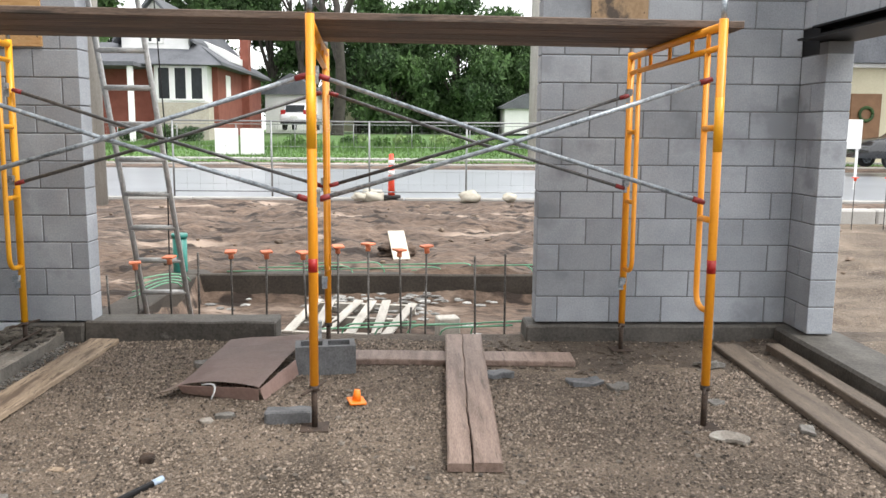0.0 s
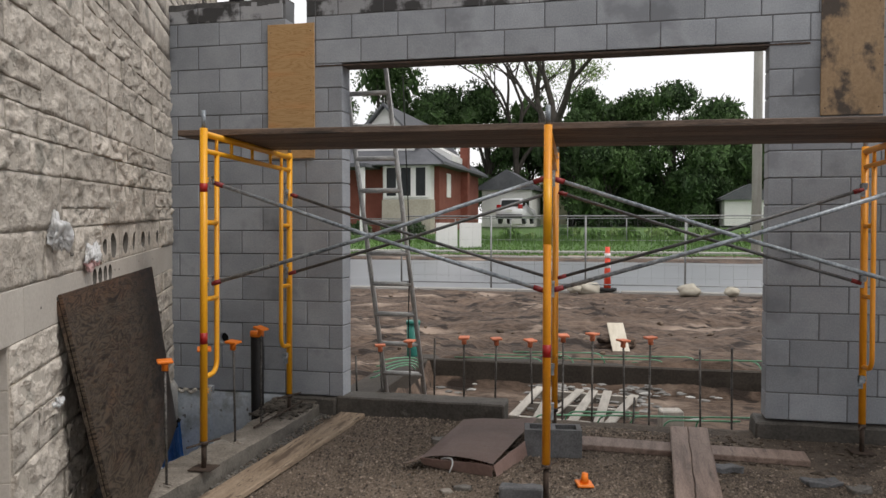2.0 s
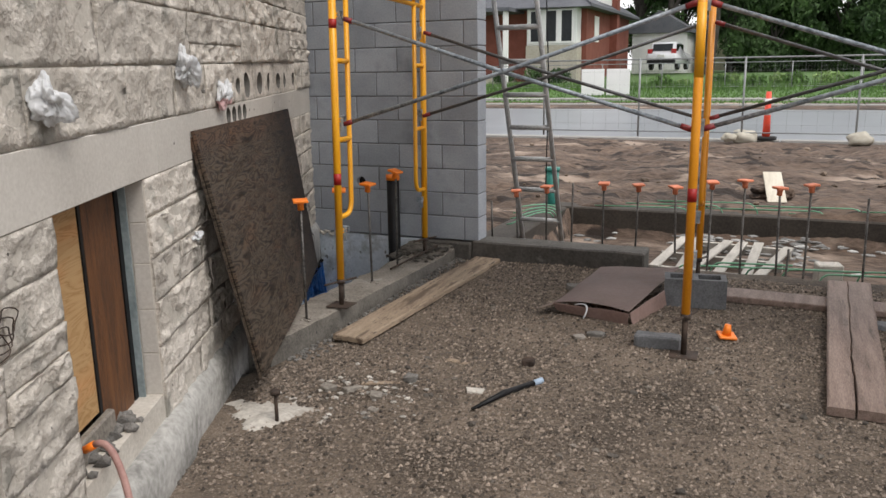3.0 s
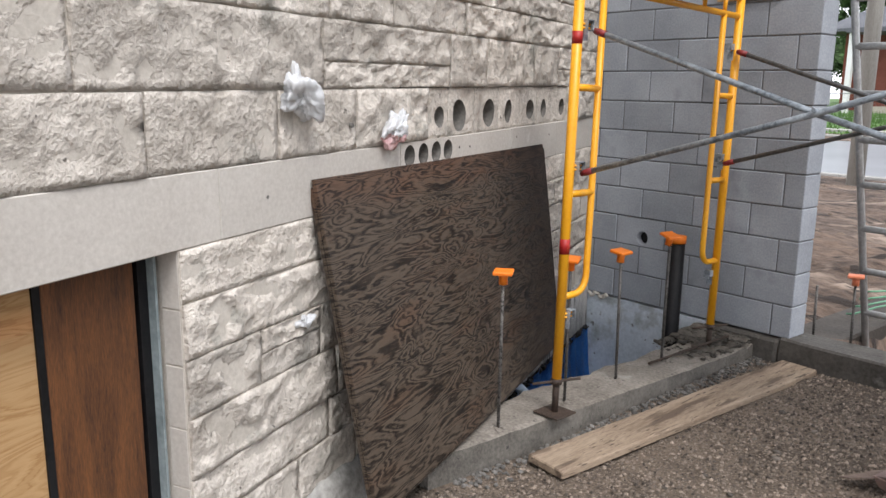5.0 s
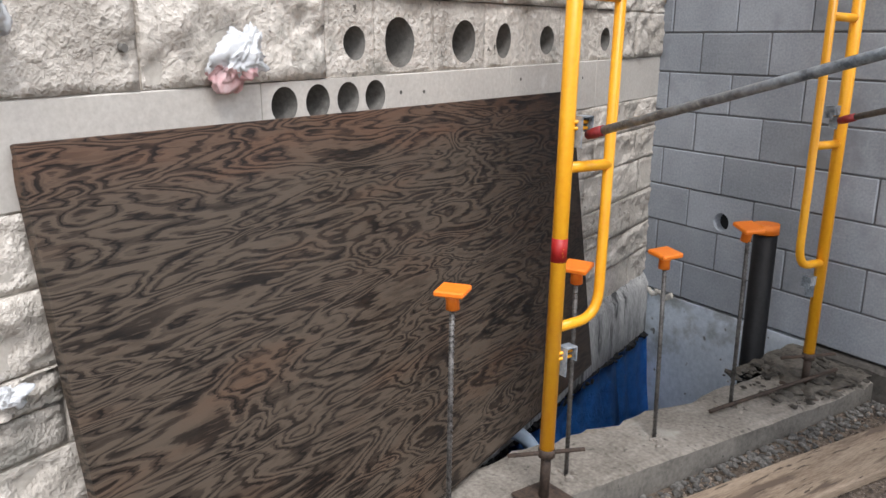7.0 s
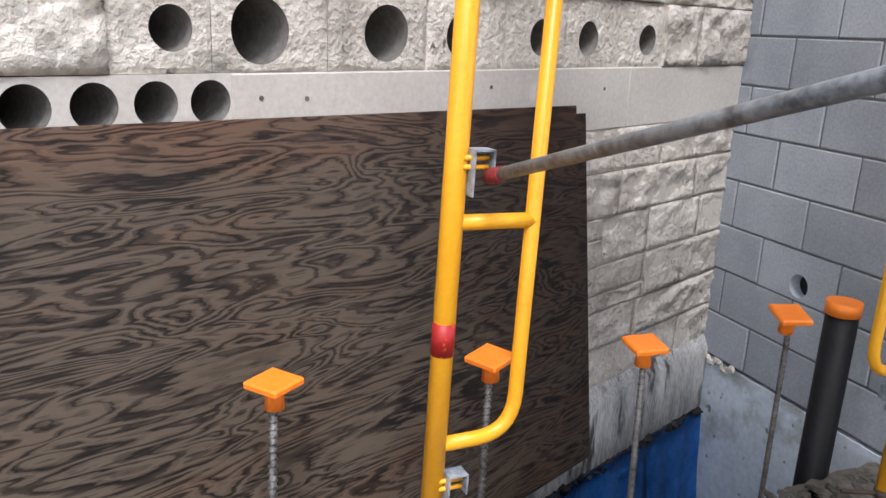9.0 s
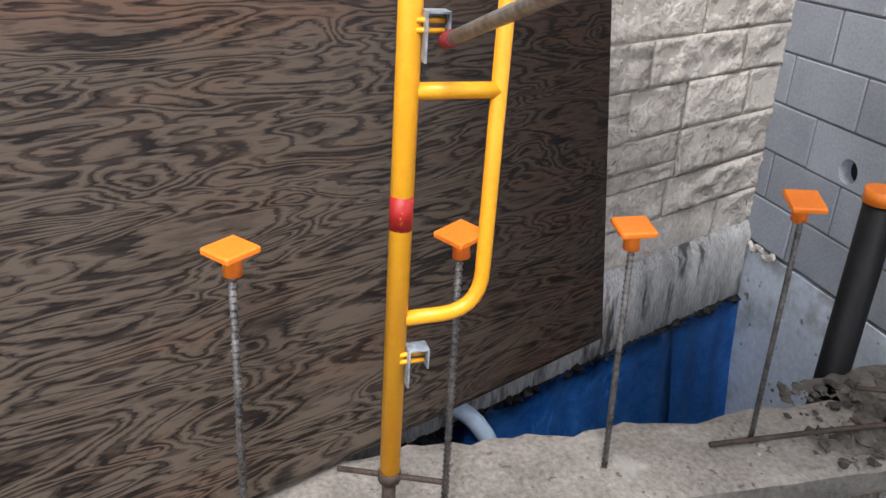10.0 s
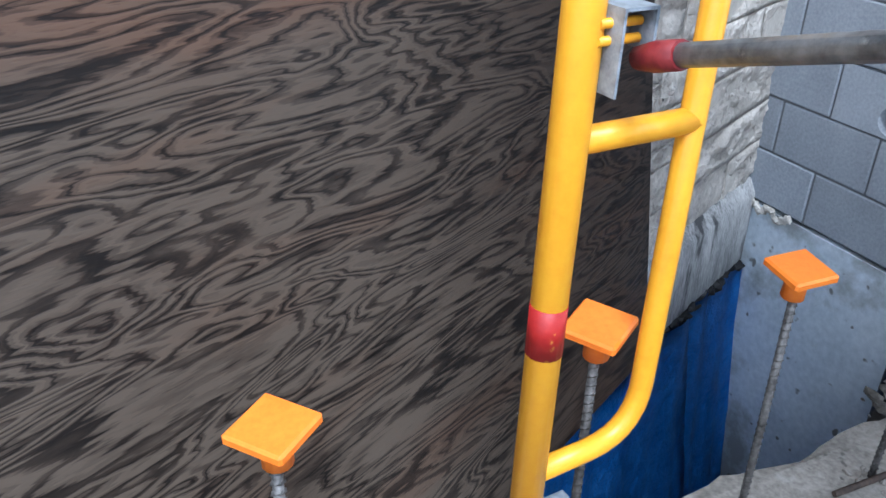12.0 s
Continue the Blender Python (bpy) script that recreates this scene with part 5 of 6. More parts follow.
for i in range(150):
    x, y = random.uniform(-0.75, 0.60), random.uniform(9.7, 10.6)
    if random.random() < 0.3:
        x, y = random.uniform(-1.9, 1.2), random.uniform(8.6, 10.6)
    s = random.uniform(0.025, 0.075)
    lump(bm, (x, y, -0.13 + random.uniform(0, 0.10)), (s, s * 0.7, s * 0.22), 0.5, i * 0.51, 1)
tagged(part("rubble_heap", bm, surface("pale_rubble", (0.11, 0.11, 0.105), (0.36, 0.355, 0.34), 8, 60, 0.9, 0.4, vary=0.55, island=True)),
       "heap of pale broken slate and mortar in the pit", "rubble", kind="stuff")
bm = bmesh.new()
box(bm, -0.10, 0.10, -0.08, 0.08, 0, 0.20, 0.01)
ob = part("timber_block", bm, M_PALE_WOOD)
ob.matrix_basis = pose(0.62, 9.3, -0.19, 0, 0, 12)
tagged(ob, "short pale timber block standing in the pit", "block")
for i in range(9):
    x0 = -1.7 + 0.33 * i
    z = 0.15 + 0.035 * (i % 3)
    y = 10.80 + 0.05 * (i % 4)
    p = [(x0, y, z), (x0 + 0.9, y + 0.03, z + 0.015)] + arc((x0 + 0.9, y + 0.03, z + 0.015), (x0 + 1.02, y + 0.03, z + 0.015), (x0 + 1.03, y, z - 0.13), 4)[1:]
    tagged(rod("green_bar", p, 0.0075, M_EPOXY, seg=6), "green epoxy coated reinforcing bar on the footing", "rebar", "green bars")
for i in range(6):
    x0 = -0.55 + 0.27 * i
    y, z = 8.72 + 0.05 * (i % 3), 0.02 + 0.03 * (i % 2)
    p = [(x0, y, z - 0.12)] + arc((x0, y, z - 0.1), (x0, y, z + 0.02), (x0 + 0.1, y, z + 0.02), 4) + [(x0 + 0.62, y + 0.04, z + 0.03)]
    tagged(rod("green_bar", p, 0.0075, M_EPOXY, seg=6), "green epoxy coated reinforcing bar in the pit", "rebar", "green bars")
for i in range(4):
    p = [(-2.25, 9.4 + 0.1 * i, 0.15 + 0.04 * i)] + arc((-2.2, 9.4 + 0.1 * i, 0.16 + 0.04 * i), (-1.95, 9.8 + 0.1 * i, 0.30), (-1.92, 9.9 + 0.1 * i, 0.16), 5)
    tagged(rod("green_bar", p, 0.0075, M_EPOXY, seg=6), "bent green epoxy bar by the pit edge", "rebar", "green bars")
bm = bmesh.new()
box(bm, -0.105, 0.105, 0, 0.66, 0, 0.02, 0.003)
ob = part("cream_board", bm, surface("cream_painted_board", (0.50, 0.45, 0.36), (0.72, 0.67, 0.57), 3, 40, 0.8, 0.2, vary=0, stretch=(6, 1, 1)))
foot = ground_height(0.15, 12.0)
ob.matrix_basis = pose(0.15, 12.0, foot + 0.005, 25, 0, 9)
tagged(ob, "cream painted board propped on a mound of earth", "board")
bm = bmesh.new()
for i in range(14):
    lump(bm, (0.08 + 0.12 * math.sin(i * 2.3), 12.46 + 0.10 * math.cos(i * 1.7), foot + 0.01 + 0.008 * i), (0.13, 0.11, 0.065), 0.5, i * 1.1, 2)
tagged(part("earth_mound", bm, M_MUD), "small mound of dark dug earth", "earth", kind="stuff")
bm = bmesh.new()
for i in range(260):
    x, y = random.uniform(-7, 9), random.uniform(11.2, 21)
    s = random.uniform(0.012, 0.035) * (1 if random.random() < 0.85 else 2.2)
    lump(bm, (x, y, ground_height(x, y) + 0.3 * s), (s, s * 0.9, s * 0.6), 0.5, i * 0.33, 1)
tagged(part("earth_clods", bm, surface("earth_clods", (0.08, 0.056, 0.04), (0.22, 0.17, 0.13), 4, 40, 0.95, 0.5, vary=0.4, island=True)),
       "scattered clods and stones on bare earth", "earth", kind="stuff")

# ---- street things ----
t = thing("delineator", (-0.30, 21.2, 0.1), "slim red-orange road delineator with white bands", "traffic cone")
rod("post", [(-0.30, 21.2, 0.12), (-0.30, 21.2, 1.12)], 0.07, M_MARKER, t, seg=14, radii=[0.085, 0.055])
for z in (0.62, 0.86):
    rod("band", [(-0.30, 21.2, z), (-0.30, 21.2, z + 0.11)], 0.073, M_WHITE, t, "white reflective band", seg=14)
rod("foot", [(-0.30, 21.2, 0.08), (-0.30, 21.2, 0.15)], 0.22, M_RUBBER, t, seg=8)
for x, y, s in ((1.55, 20.9, 0.19), (2.45, 20.8, 0.13), (-1.05, 20.9, 0.12), (-0.75, 21.1, 0.21)):
    bm = bmesh.new()
    bmesh.ops.create_icosphere(bm, subdivisions=3, radius=1)
    for v in bm.verts:
        f = 1 + 0.4 * noise.noise(v.co * 1.5 + Vector((x, y, 0)))
        v.co = Vector((x + v.co.x * f * s * 1.3, y + v.co.y * f * s, rise(y) + 0.12 + max(-0.12, v.co.z * f * s * 0.8)))
    tagged(part("sandbag", bm, M_HSTONE, smooth=True), "pale sandbag slumped by the fence foot", "sandbag", "sandbags")


def utility_pole(x, y, r, h, label, arm=False):
    t = thing("utility_pole", (x, y, rise(y)), label, "utility pole")
    z = rise(y)
    rod("pole", [(x, y, z - 0.1), (x, y, z + h)], r, M_POLE, t, seg=14, radii=[r, r * 0.72])
    if arm:
        slab("crossarm", x - 1.2, x + 1.2, y - 0.2, y - 0.1, z + h * 0.78, z + h * 0.78 + 0.12, M_POLE, t)
        for dx in (-1.1, -0.5, 0.5, 1.1):
            rod("insulator", [(x + dx, y - 0.15, z + h * 0.78 + 0.12), (x + dx, y - 0.15, z + h * 0.78 + 0.28)], 0.05, M_DARK_STEEL, t, seg=8)
    return t


utility_pole(-6.85, 20.6, 0.165, 13, "weathered wooden utility pole at the street edge")
utility_pole(5.15, 36.5, 0.20, 16.5, "tall wooden utility pole with a crossarm on the lawn", True)
for i in range(3):
    a, b = Vector((-6.85, 20.6, 9.2 + 0.35 * i)), Vector((5.15, 36.4, 13.6 + 0.3 * i))
    pts = [a.lerp(b, k / 14) - Vector((0, 0, 1.1 * 4 * (k / 14) * (1 - k / 14))) for k in range(15)]
    tagged(rod("overhead_wire", pts, 0.009, M_BLACK, seg=4), "thin black overhead wire between poles", "wire", "overhead wires")
for i in range(2):
    a, b = Vector((5.15, 36.4, 13.2 + 0.6 * i)), Vector((40, 40, 13.4 + 0.6 * i))
    pts = [a.lerp(b, k / 14) - Vector((0, 0, 1.5 * 4 * (k / 14) * (1 - k / 14))) for k in range(15)]
    tagged(rod("overhead_wire", pts, 0.010, M_BLACK, seg=4), "thin black overhead wire along the street", "wire", "overhead wires")

# service mast and cables on the corner of the stone building
t = thing("service_mast", (-5.0, 12.2, 0), "rusty service mast with looped black cables", "service mast")
rod("mast", [(-4.98, 12.45, 0.0), (-4.98, 12.45, 8.2)], 0.05, M_RUST, t, seg=10)
rnd = random.Random(31)
for i in range(11):
    x0, x1 = -5.28 + rnd.uniform(-0.1, 0.1), -4.45 + rnd.uniform(-0.25, 0.12)
    top, end = 5.45 + rnd.uniform(-0.35, 0.25), 4.0 + rnd.uniform(-0.2, 0.75)
    rise_pts = [(x0, 12.4, 3.2), (x0 + rnd.uniform(-0.03, 0.03), 12.4, 4.4), (x0 + 0.08, 12.4, 4.95)]
    bend = arc(rise_pts[-1], (x0 + rnd.uniform(0.15, 0.4), 12.35, top + 0.45), (x1, 12.3, top - 0.55), 9)[1:]
    rod("cable", rise_pts + bend + [(x1 + rnd.uniform(-0.08, 0.08), 12.3, end)], rnd.uniform(0.018, 0.032), M_BLACK, t, "thick black cable", seg=6)
for i in range(5):
    a = Vector((-4.9, 12.4, 5.5 + 0.16 * i))
    rod("cable", [a] + arc(a, a + Vector((0.9 + 0.1 * i, 0, 0.25)), a + Vector((0.45, 0, -0.55 - 0.12 * i)), 8)[1:], 0.012, M_BLACK, t, "thin black cable loop", seg=5)
for i in range(2):
    a, b = Vector((-4.9, 12.4, 5.6 + 0.55 * i)), Vector((-6.85, 20.5, 8.2 + 0.6 * i))
    rod("cable", [a.lerp(b, k / 10) - Vector((0, 0, 0.5 * 4 * (k / 10) * (1 - k / 10))) for k in range(11)], 0.02, M_BLACK, t, "twisted service cable", seg=5)


def fence(x0, x1, y, z0, h, posts, wires, stuff_label, name):
    t = thing(name, ((x0 + x1) / 2, y, z0), stuff_label, "fence")
    for i in range(posts + 1):
        x = x0 + (x1 - x0) * i / posts
        rod("post", [(x, y, z0), (x, y, z0 + h)], 0.022, M_WIRE, t, seg=8)
    rod("top_rail", [(x0, y, z0 + h - 0.02), (x1, y, z0 + h - 0.02)], 0.018, M_WIRE, t, seg=6)
    rod("bottom_rail", [(x0, y, z0 + 0.12), (x1, y, z0 + 0.12)], 0.014, M_WIRE, t, seg=6)
    bm = bmesh.new()
    n = int((x1 - x0) / wires)
    for i in range(n):
        x = x0 + (x1 - x0) * i / n
        tube(bm, [(x, y, z0 + 0.12), (x, y, z0 + h)], 0.002, 3, caps=False)
    for k in range(1, 6):
        tube(bm, [(x0, y, z0 + h * k / 6), (x1, y, z0 + h * k / 6)], 0.0016, 3, caps=False)
    tagged(part("mesh_infill", bm, M_WIRE, t, "thin wire mesh"), kind="stuff")


fence(-5.3, 8.2, 21.0, 0.12, 1.75, 6, 0.30, "temporary wire fence panels along the street edge", "site_fence")
fence(-16.0, 16.0, 39.5, rise(39.5), 1.15, 12, 0.12, "low chain-link garden fence behind the lawn", "garden_fence")
for x in (-7.95, -6.85):
    bm = bmesh.new()
    box(bm, x - 0.5, x + 0.5, 37.4, 37.44, rise(37.4), rise(37.4) + 1.12, 0.01)
    tagged(part("white_hoarding", bm, M_WHITE), "white painted hoarding board standing on the lawn", "board", "hoarding boards")

# ---- brick house ----
HZ = 1.22


def pane_window(parent, x0, x1, y, z0, z1, cols, rows=1):
    wnd = slab("window", x0, x1, y - 0.06, y + 0.02, z0, z1, M_WHITE, parent, "white framed window", 0.01)
    cw = (x1 - x0) / cols
    for i in range(cols):
        for j in range(rows):
            rh = (z1 - z0) / rows
            slab("pane", x0 + cw * i + 0.15, x0 + cw * (i + 1) - 0.15, y - 0.068, y - 0.055, z0 + rh * j + 0.10, z0 + rh * (j + 1) - 0.08, M_GLASS, wnd)


def prism(bm, pts, y0, y1):
    a = [bm.verts.new((x, y0, z)) for x, z in pts]
    b = [bm.verts.new((x, y1, z)) for x, z in pts]
    bm.faces.new(a)
    bm.faces.new(b[::-1])
    for i in range(len(pts)):
        k = (i + 1) % len(pts)
        bm.faces.new((a[k], a[i], b[i], b[k]))


h = thing("brick_house", (-14, 50, HZ), "red brick house with white bay window and grey roof", "house")
slab("wall", -18.5, -10.4, 46.2, 58, HZ - 0.5, 5.0, M_BRICK, h, "red brick walls")
slab("stone_base", -13.5, -10.65, 45.2, 46.4, HZ - 0.5, 3.0, M_HSTONE, h, "cream stone bay base", 0.02)
bay = slab("bay", -13.45, -10.7, 45.25, 46.4, 3.0, 5.0, M_WHITE, h, "white painted bay", 0.02)
pane_window(h, -13.35, -10.8, 45.22, 3.1, 4.85, 3)
slab("window", -10.42, -10.36, 48, 49, 3.2, 4.6, M_WHITE, h, "white framed window")
bm = bmesh.new()
prism(bm, [(-19.2, 4.9), (-9.8, 4.9), (-9.8, 5.05), (-11.6, 6.2), (-17.6, 6.2), (-19.2, 5.05)], 44.7, 58.6)
for v in bm.verts:
    if v.co.z > 6:
        v.co.y = 47.0 if v.co.y < 50 else 57
part("roof", bm, M_ROOF, h, "grey shingle lower roof")
bm = bmesh.new()
prism(bm, [(-15.4, 5.6), (-11.9, 5.6), (-11.9, 6.4), (-13.65, 8.3), (-15.4, 6.4)], 46.3, 57.5)
part("upper_storey", bm, M_WHITE, h, "white sided upper gable")
for s in (-1, 1):
    bm = bmesh.new()
    prism(bm, [(-13.65, 8.36), (-13.65 + s * 2.1, 6.10), (-13.65 + s * 2.1, 6.26), (-13.65, 8.55)], 45.9, 57.8)
    part("upper_roof", bm, M_ROOF, h)
pane_window(h, -14.1, -13.2, 46.28, 6.1, 7.1, 2)
bm = bmesh.new()
prism(bm, [(-11.9, 5.4), (-10.3, 5.4), (-10.3, 5.75), (-11.9, 6.6)], 49, 54)
part("dormer", bm, M_WHITE, h, "white side dormer")
slab("chimney", -10.45, -9.95, 52, 52.7, HZ, 7.0, M_BRICK, h, "red brick chimney")
for i in range(3):
    slab("porch_step", -16.5 + 0.1 * i, -14.2 - 0.1 * i, 44.2 + 0.3 * i, 46.2, HZ - 0.4 + 0.17 * i, HZ - 0.23 + 0.17 * i, M_HSTONE, h)
slab("porch_roof", -17.4, -13.9, 43.6, 46.3, 4.75, 4.95, M_ROOF, h)
for x in (-17.2, -14.2):
    slab("porch_post", x - 0.12, x + 0.12, 43.8, 44.04, HZ - 0.4, 4.75, M_WHITE, h)

# garage and far house
g = thing("garage", (-8.8, 62, 1.7), "white sided garage with a dark roof", "garage")
slab("wall", -10.6, -6.9, 60.5, 66, 1.4, 4.2, M_WHITE, g)
slab("door", -10.0, -7.4, 60.44, 60.52, 1.6, 3.7, M_WHITE, g, "white overhead door")
bm = bmesh.new()
prism(bm, [(-10.9, 4.1), (-6.6, 4.1), (-6.6, 4.3), (-8.75, 5.6), (-10.9, 4.3)], 60.2, 66.3)
part("roof", bm, M_ROOF, g)
g = thing("shed", (8.3, 62, 1.8), "small white garden shed with a grey roof", "shed")
slab("wall", 6.4, 9.6, 60, 63.5, 1.5, 3.35, M_WHITE, g)
slab("door", 8.2, 9.2, 59.95, 60.02, 1.7, 3.2, M_WHITE, g)
bm = bmesh.new()
prism(bm, [(6.1, 3.25), (9.9, 3.25), (9.9, 3.4), (8.0, 4.35), (6.1, 3.4)], 59.7, 63.8)
part("roof", bm, M_ROOF, g)
g = thing("far_house", (-7, 82, 1.9), "pale distant house with a small white window", "house")
slab("wall", -8.5, -3.8, 80, 88, 1.5, 7.0, M_CREAM, g)
pane_window(g, -7.2, -6.0, 79.97, 4.8, 6.2, 2)
bm = bmesh.new()
prism(bm, [(-8.9, 6.9), (-3.4, 6.9), (-6.15, 9.2)], 79.6, 88.4)
part("roof", bm, M_ROOF, g)

# ---- parked cars ----


def car(at, paint, name, label):
    """A parked estate car, its tail along -y."""
    c = thing(name, at, label, "car")
    bm = bmesh.new()
    prof = [(-2.2, 0.38), (-2.28, 0.62), (-2.22, 0.98), (-2.02, 1.08), (-1.72, 1.62), (-1.2, 1.70), (0.2, 1.66), (0.95, 1.14), (2.0, 0.98), (2.25, 0.70), (2.2, 0.36)]
    sec = []
    for f, inset in ((-1, 0.0), (-0.86, 0.0), (0.86, 0.0), (1, 0.0)):
        sec.append([bm.verts.new((0.92 * f * (1 if z < 1.05 else 0.80), y * (1.0 if abs(f) < 0.9 else 0.97), z if abs(f) < 0.9 else z * 0.97 + 0.01)) for y, z in prof])
    for a, b in zip(sec, sec[1:]):
        for k in range(len(prof)):
            j = (k + 1) % len(prof)
            bm.faces.new((a[k], a[j], b[j], b[k]))
    bm.faces.new(sec[0][::-1])
    bm.faces.new(sec[-1])
    bmesh.ops.recalc_face_normals(bm, faces=bm.faces)
    kids = [part("body", bm, paint, None, "", True)]
    bm = bmesh.new()
    box(bm, -0.60, 0.60, -0.012, 0.012, -0.24, 0.24, 0.01, pose(0, -1.90, 1.36, -29))
    kids.append(part("rear_window", bm, M_GLASS, None, "dark rear window"))
    for s in (-1, 1):
        kids.append(slab("side_window", s * 0.755 - 0.01, s * 0.755 + 0.01, -1.5, 0.5, 1.14, 1.55, M_GLASS))
        kids.append(slab("tail_light", s * 0.72 - 0.14, s * 0.72 + 0.14, -2.20, -2.02, 0.98, 1.26, M_TAIL, None, "red tail light", 0.01))
        for y in (-1.35, 1.35):
            wheel = rod("wheel", [(s * 0.70, y, 0.33), (s * 0.90, y, 0.33)], 0.33, M_RUBBER, None, "black tyre", 18)
            kids.append(wheel)
            rim = rod("rim", [(s * 0.70, y, 0.33), (s * 0.91, y, 0.33)], 0.20, M_GALV, wheel, "", 14)
    kids.append(slab("bumper", -0.86, 0.86, -2.33, -2.1, 0.40, 0.62, M_BLACK, None, "", 0.02))
    kids.append(slab("number_plate", -0.22, 0.22, -2.31, -2.25, 0.78, 0.92, M_WHITE))
    for k in kids:
        k.parent = c
    return c


car(pose(-7.4, 56, 1.62, 0, 0, -4), M_CAR, "parked_car", "white estate car parked before the garage")
car(pose(18.6, 31.6, 0.45, 0, 0, 92), M_CAR_DARK, "parked_car", "black car parked by the cream building")

# cream building on the far right
g = thing("cream_building", (22, 40, 0.6), "cream rendered building with a brown door", "building")
slab("wall", 15.5, 30, 36, 44, 0.3, 4.4, M_CREAM, g)
slab("fascia", 15.2, 30.3, 35.6, 44.3, 4.4, 4.6, M_WHITE, g)
d = slab("door", 18.4, 19.7, 35.9, 36.02, 0.9, 3.35, M_DOOR, g, "brown door", 0.02)
bm = bmesh.new()
tube(bm, [(19.05 + 0.28 * math.cos(a), 35.86, 2.5 + 0.28 * math.sin(a)) for a in [k * math.pi / 8 for k in range(17)]], 0.07, 6)
part("wreath", bm, M_LEAF, d, "dark green wreath")
bm = bmesh.new()
prism(bm, [(14.8, 4.55), (30.6, 4.55), (22.7, 7.0)], 35.2, 44.8)
part("roof", bm, M_ROOF, g)
slab("porch_canopy", 14.4, 16.8, 33.2, 36, 4.15, 4.35, M_DOOR, g, "brown porch canopy")
bm = bmesh.new()
box(bm, 12.35, 12.95, 25.0, 25.05, 1.25, 2.08, 0.01)
for px in (12.42, 12.88):
    box(bm, px - 0.03, px + 0.03, 25.05, 25.10, 0.1, 2.0)
tagged(part("white_sign_board", bm, M_WHITE), "blank white site board beside the street", "board")
for i in range(4):
    bm = bmesh.new()
    box(bm, 5.4 + 1.6 * i, 6.98 + 1.6 * i, 16.4, 16.75, 0.0, 0.32, 0.03)
    tagged(part("concrete_barrier", bm, M_KERB), "low pale concrete barrier unit on gravel", "barrier", "barriers")
for i in range(4):
    capped_rod(6.6 + 0.55 * i, 15.6, 0.05, 0.95, cap=True, material=M_MARKER, turn=20 * i)

# ---- trees ----


def limb(bm, p, way, ln, r, depth, tips, rnd, split=3):
    q = p + way * ln
    mid = p.lerp(q, 0.5) + Vector((rnd.uniform(-1, 1), rnd.uniform(-1, 1), 0)) * ln * 0.06
    tube(bm, [p, mid, q], r, 6 if depth > 2 else 4, caps=False, radii=[r, r * 0.82, r * 0.62])
    if depth == 0:
        tips.append(q)
        return
    for i in range(split):
        v = (way + Vector((rnd.uniform(-1, 1), rnd.uniform(-1, 1), rnd.uniform(-0.25, 0.6))) * 0.62).normalized()
        limb(bm, q if i else p.lerp(q, 0.75), v, ln * rnd.uniform(0.6, 0.82), r * 0.58, depth - 1, tips, rnd, split)


def leaves(bm, centre, size, count, leaf, rnd):
    for _ in range(count):
        v = Vector((rnd.gauss(0, 1), rnd.gauss(0, 1), rnd.gauss(0, 1)))
        v = v.normalized() * (rnd.random() ** 0.45)
        p = Vector(centre) + Vector((v.x * size[0], v.y * size[1], v.z * size[2]))
        s = leaf * rnd.uniform(0.6, 1.4)
        e = Euler((rnd.uniform(0, 6.3), rnd.uniform(0, 6.3), rnd.uniform(0, 6.3))).to_matrix()
        bm.faces.new([bm.verts.new(p + e @ Vector(c)) for c in ((-s, 0, 0), (0, -s * 0.45, s * 0.1), (s, 0, 0), (0, s * 0.45, s * 0.1))])


def tree(x, y, hgt, wide, material, seed, label, low=0.1, count=2600, leaf=0.30, bare=False, name="tree"):
    rnd = random.Random(seed)
    z = rise(y)
    t = thing(name, (x, y, z), label, "tree")
    bm, tips = bmesh.new(), []
    if bare:
        base = Vector((x, y, z - 0.1))
        limb(bm, base, Vector((0.03, 0, 1)).normalized(), hgt * 0.26, hgt * 0.018, 5, tips, rnd)
        part("trunk", bm, M_BARK, t)
        bm = bmesh.new()
        for p in tips:
            leaves(bm, p, (1.25, 1.25, 0.9), max(1, int(count / len(tips))), leaf, rnd)
    else:
        top = Vector((x, y, z + hgt * 0.75))
        tube(bm, [(x, y, z - 0.1), (x + 0.1, y, z + hgt * 0.4), top], 0.2, 8, radii=[hgt * 0.028, hgt * 0.02, hgt * 0.006])
        clumps = []
        for i in range(20):
            f = rnd.random()
            a = rnd.uniform(0, 6.283)
            rad = wide * (0.35 + 0.65 * math.sin(math.pi * min(1, 0.18 + 0.8 * f))) * rnd.uniform(0.35, 1.0)
            c = Vector((x + math.cos(a) * rad * 0.75, y + math.sin(a) * rad * 0.75, z + hgt * (low + (0.93 - low) * f)))
            clumps.append((c, wide * rnd.uniform(0.28, 0.48)))
            tube(bm, [(x, y, z + hgt * (low + 0.3 * f)), c], 0.05, 5, caps=False, radii=[hgt * 0.010, hgt * 0.003])
        part("trunk", bm, M_BARK, t)
        bm = bmesh.new()
        for c, s in clumps:
            leaves(bm, c, (s, s, s * 0.8), count // len(clumps), leaf, rnd)
            leaves(bm, c, (s * 0.7, s * 0.7, s * 0.55), 30, leaf * 4, rnd)
    part("crown", bm, material, t, "leafy crown with gaps")
    return t


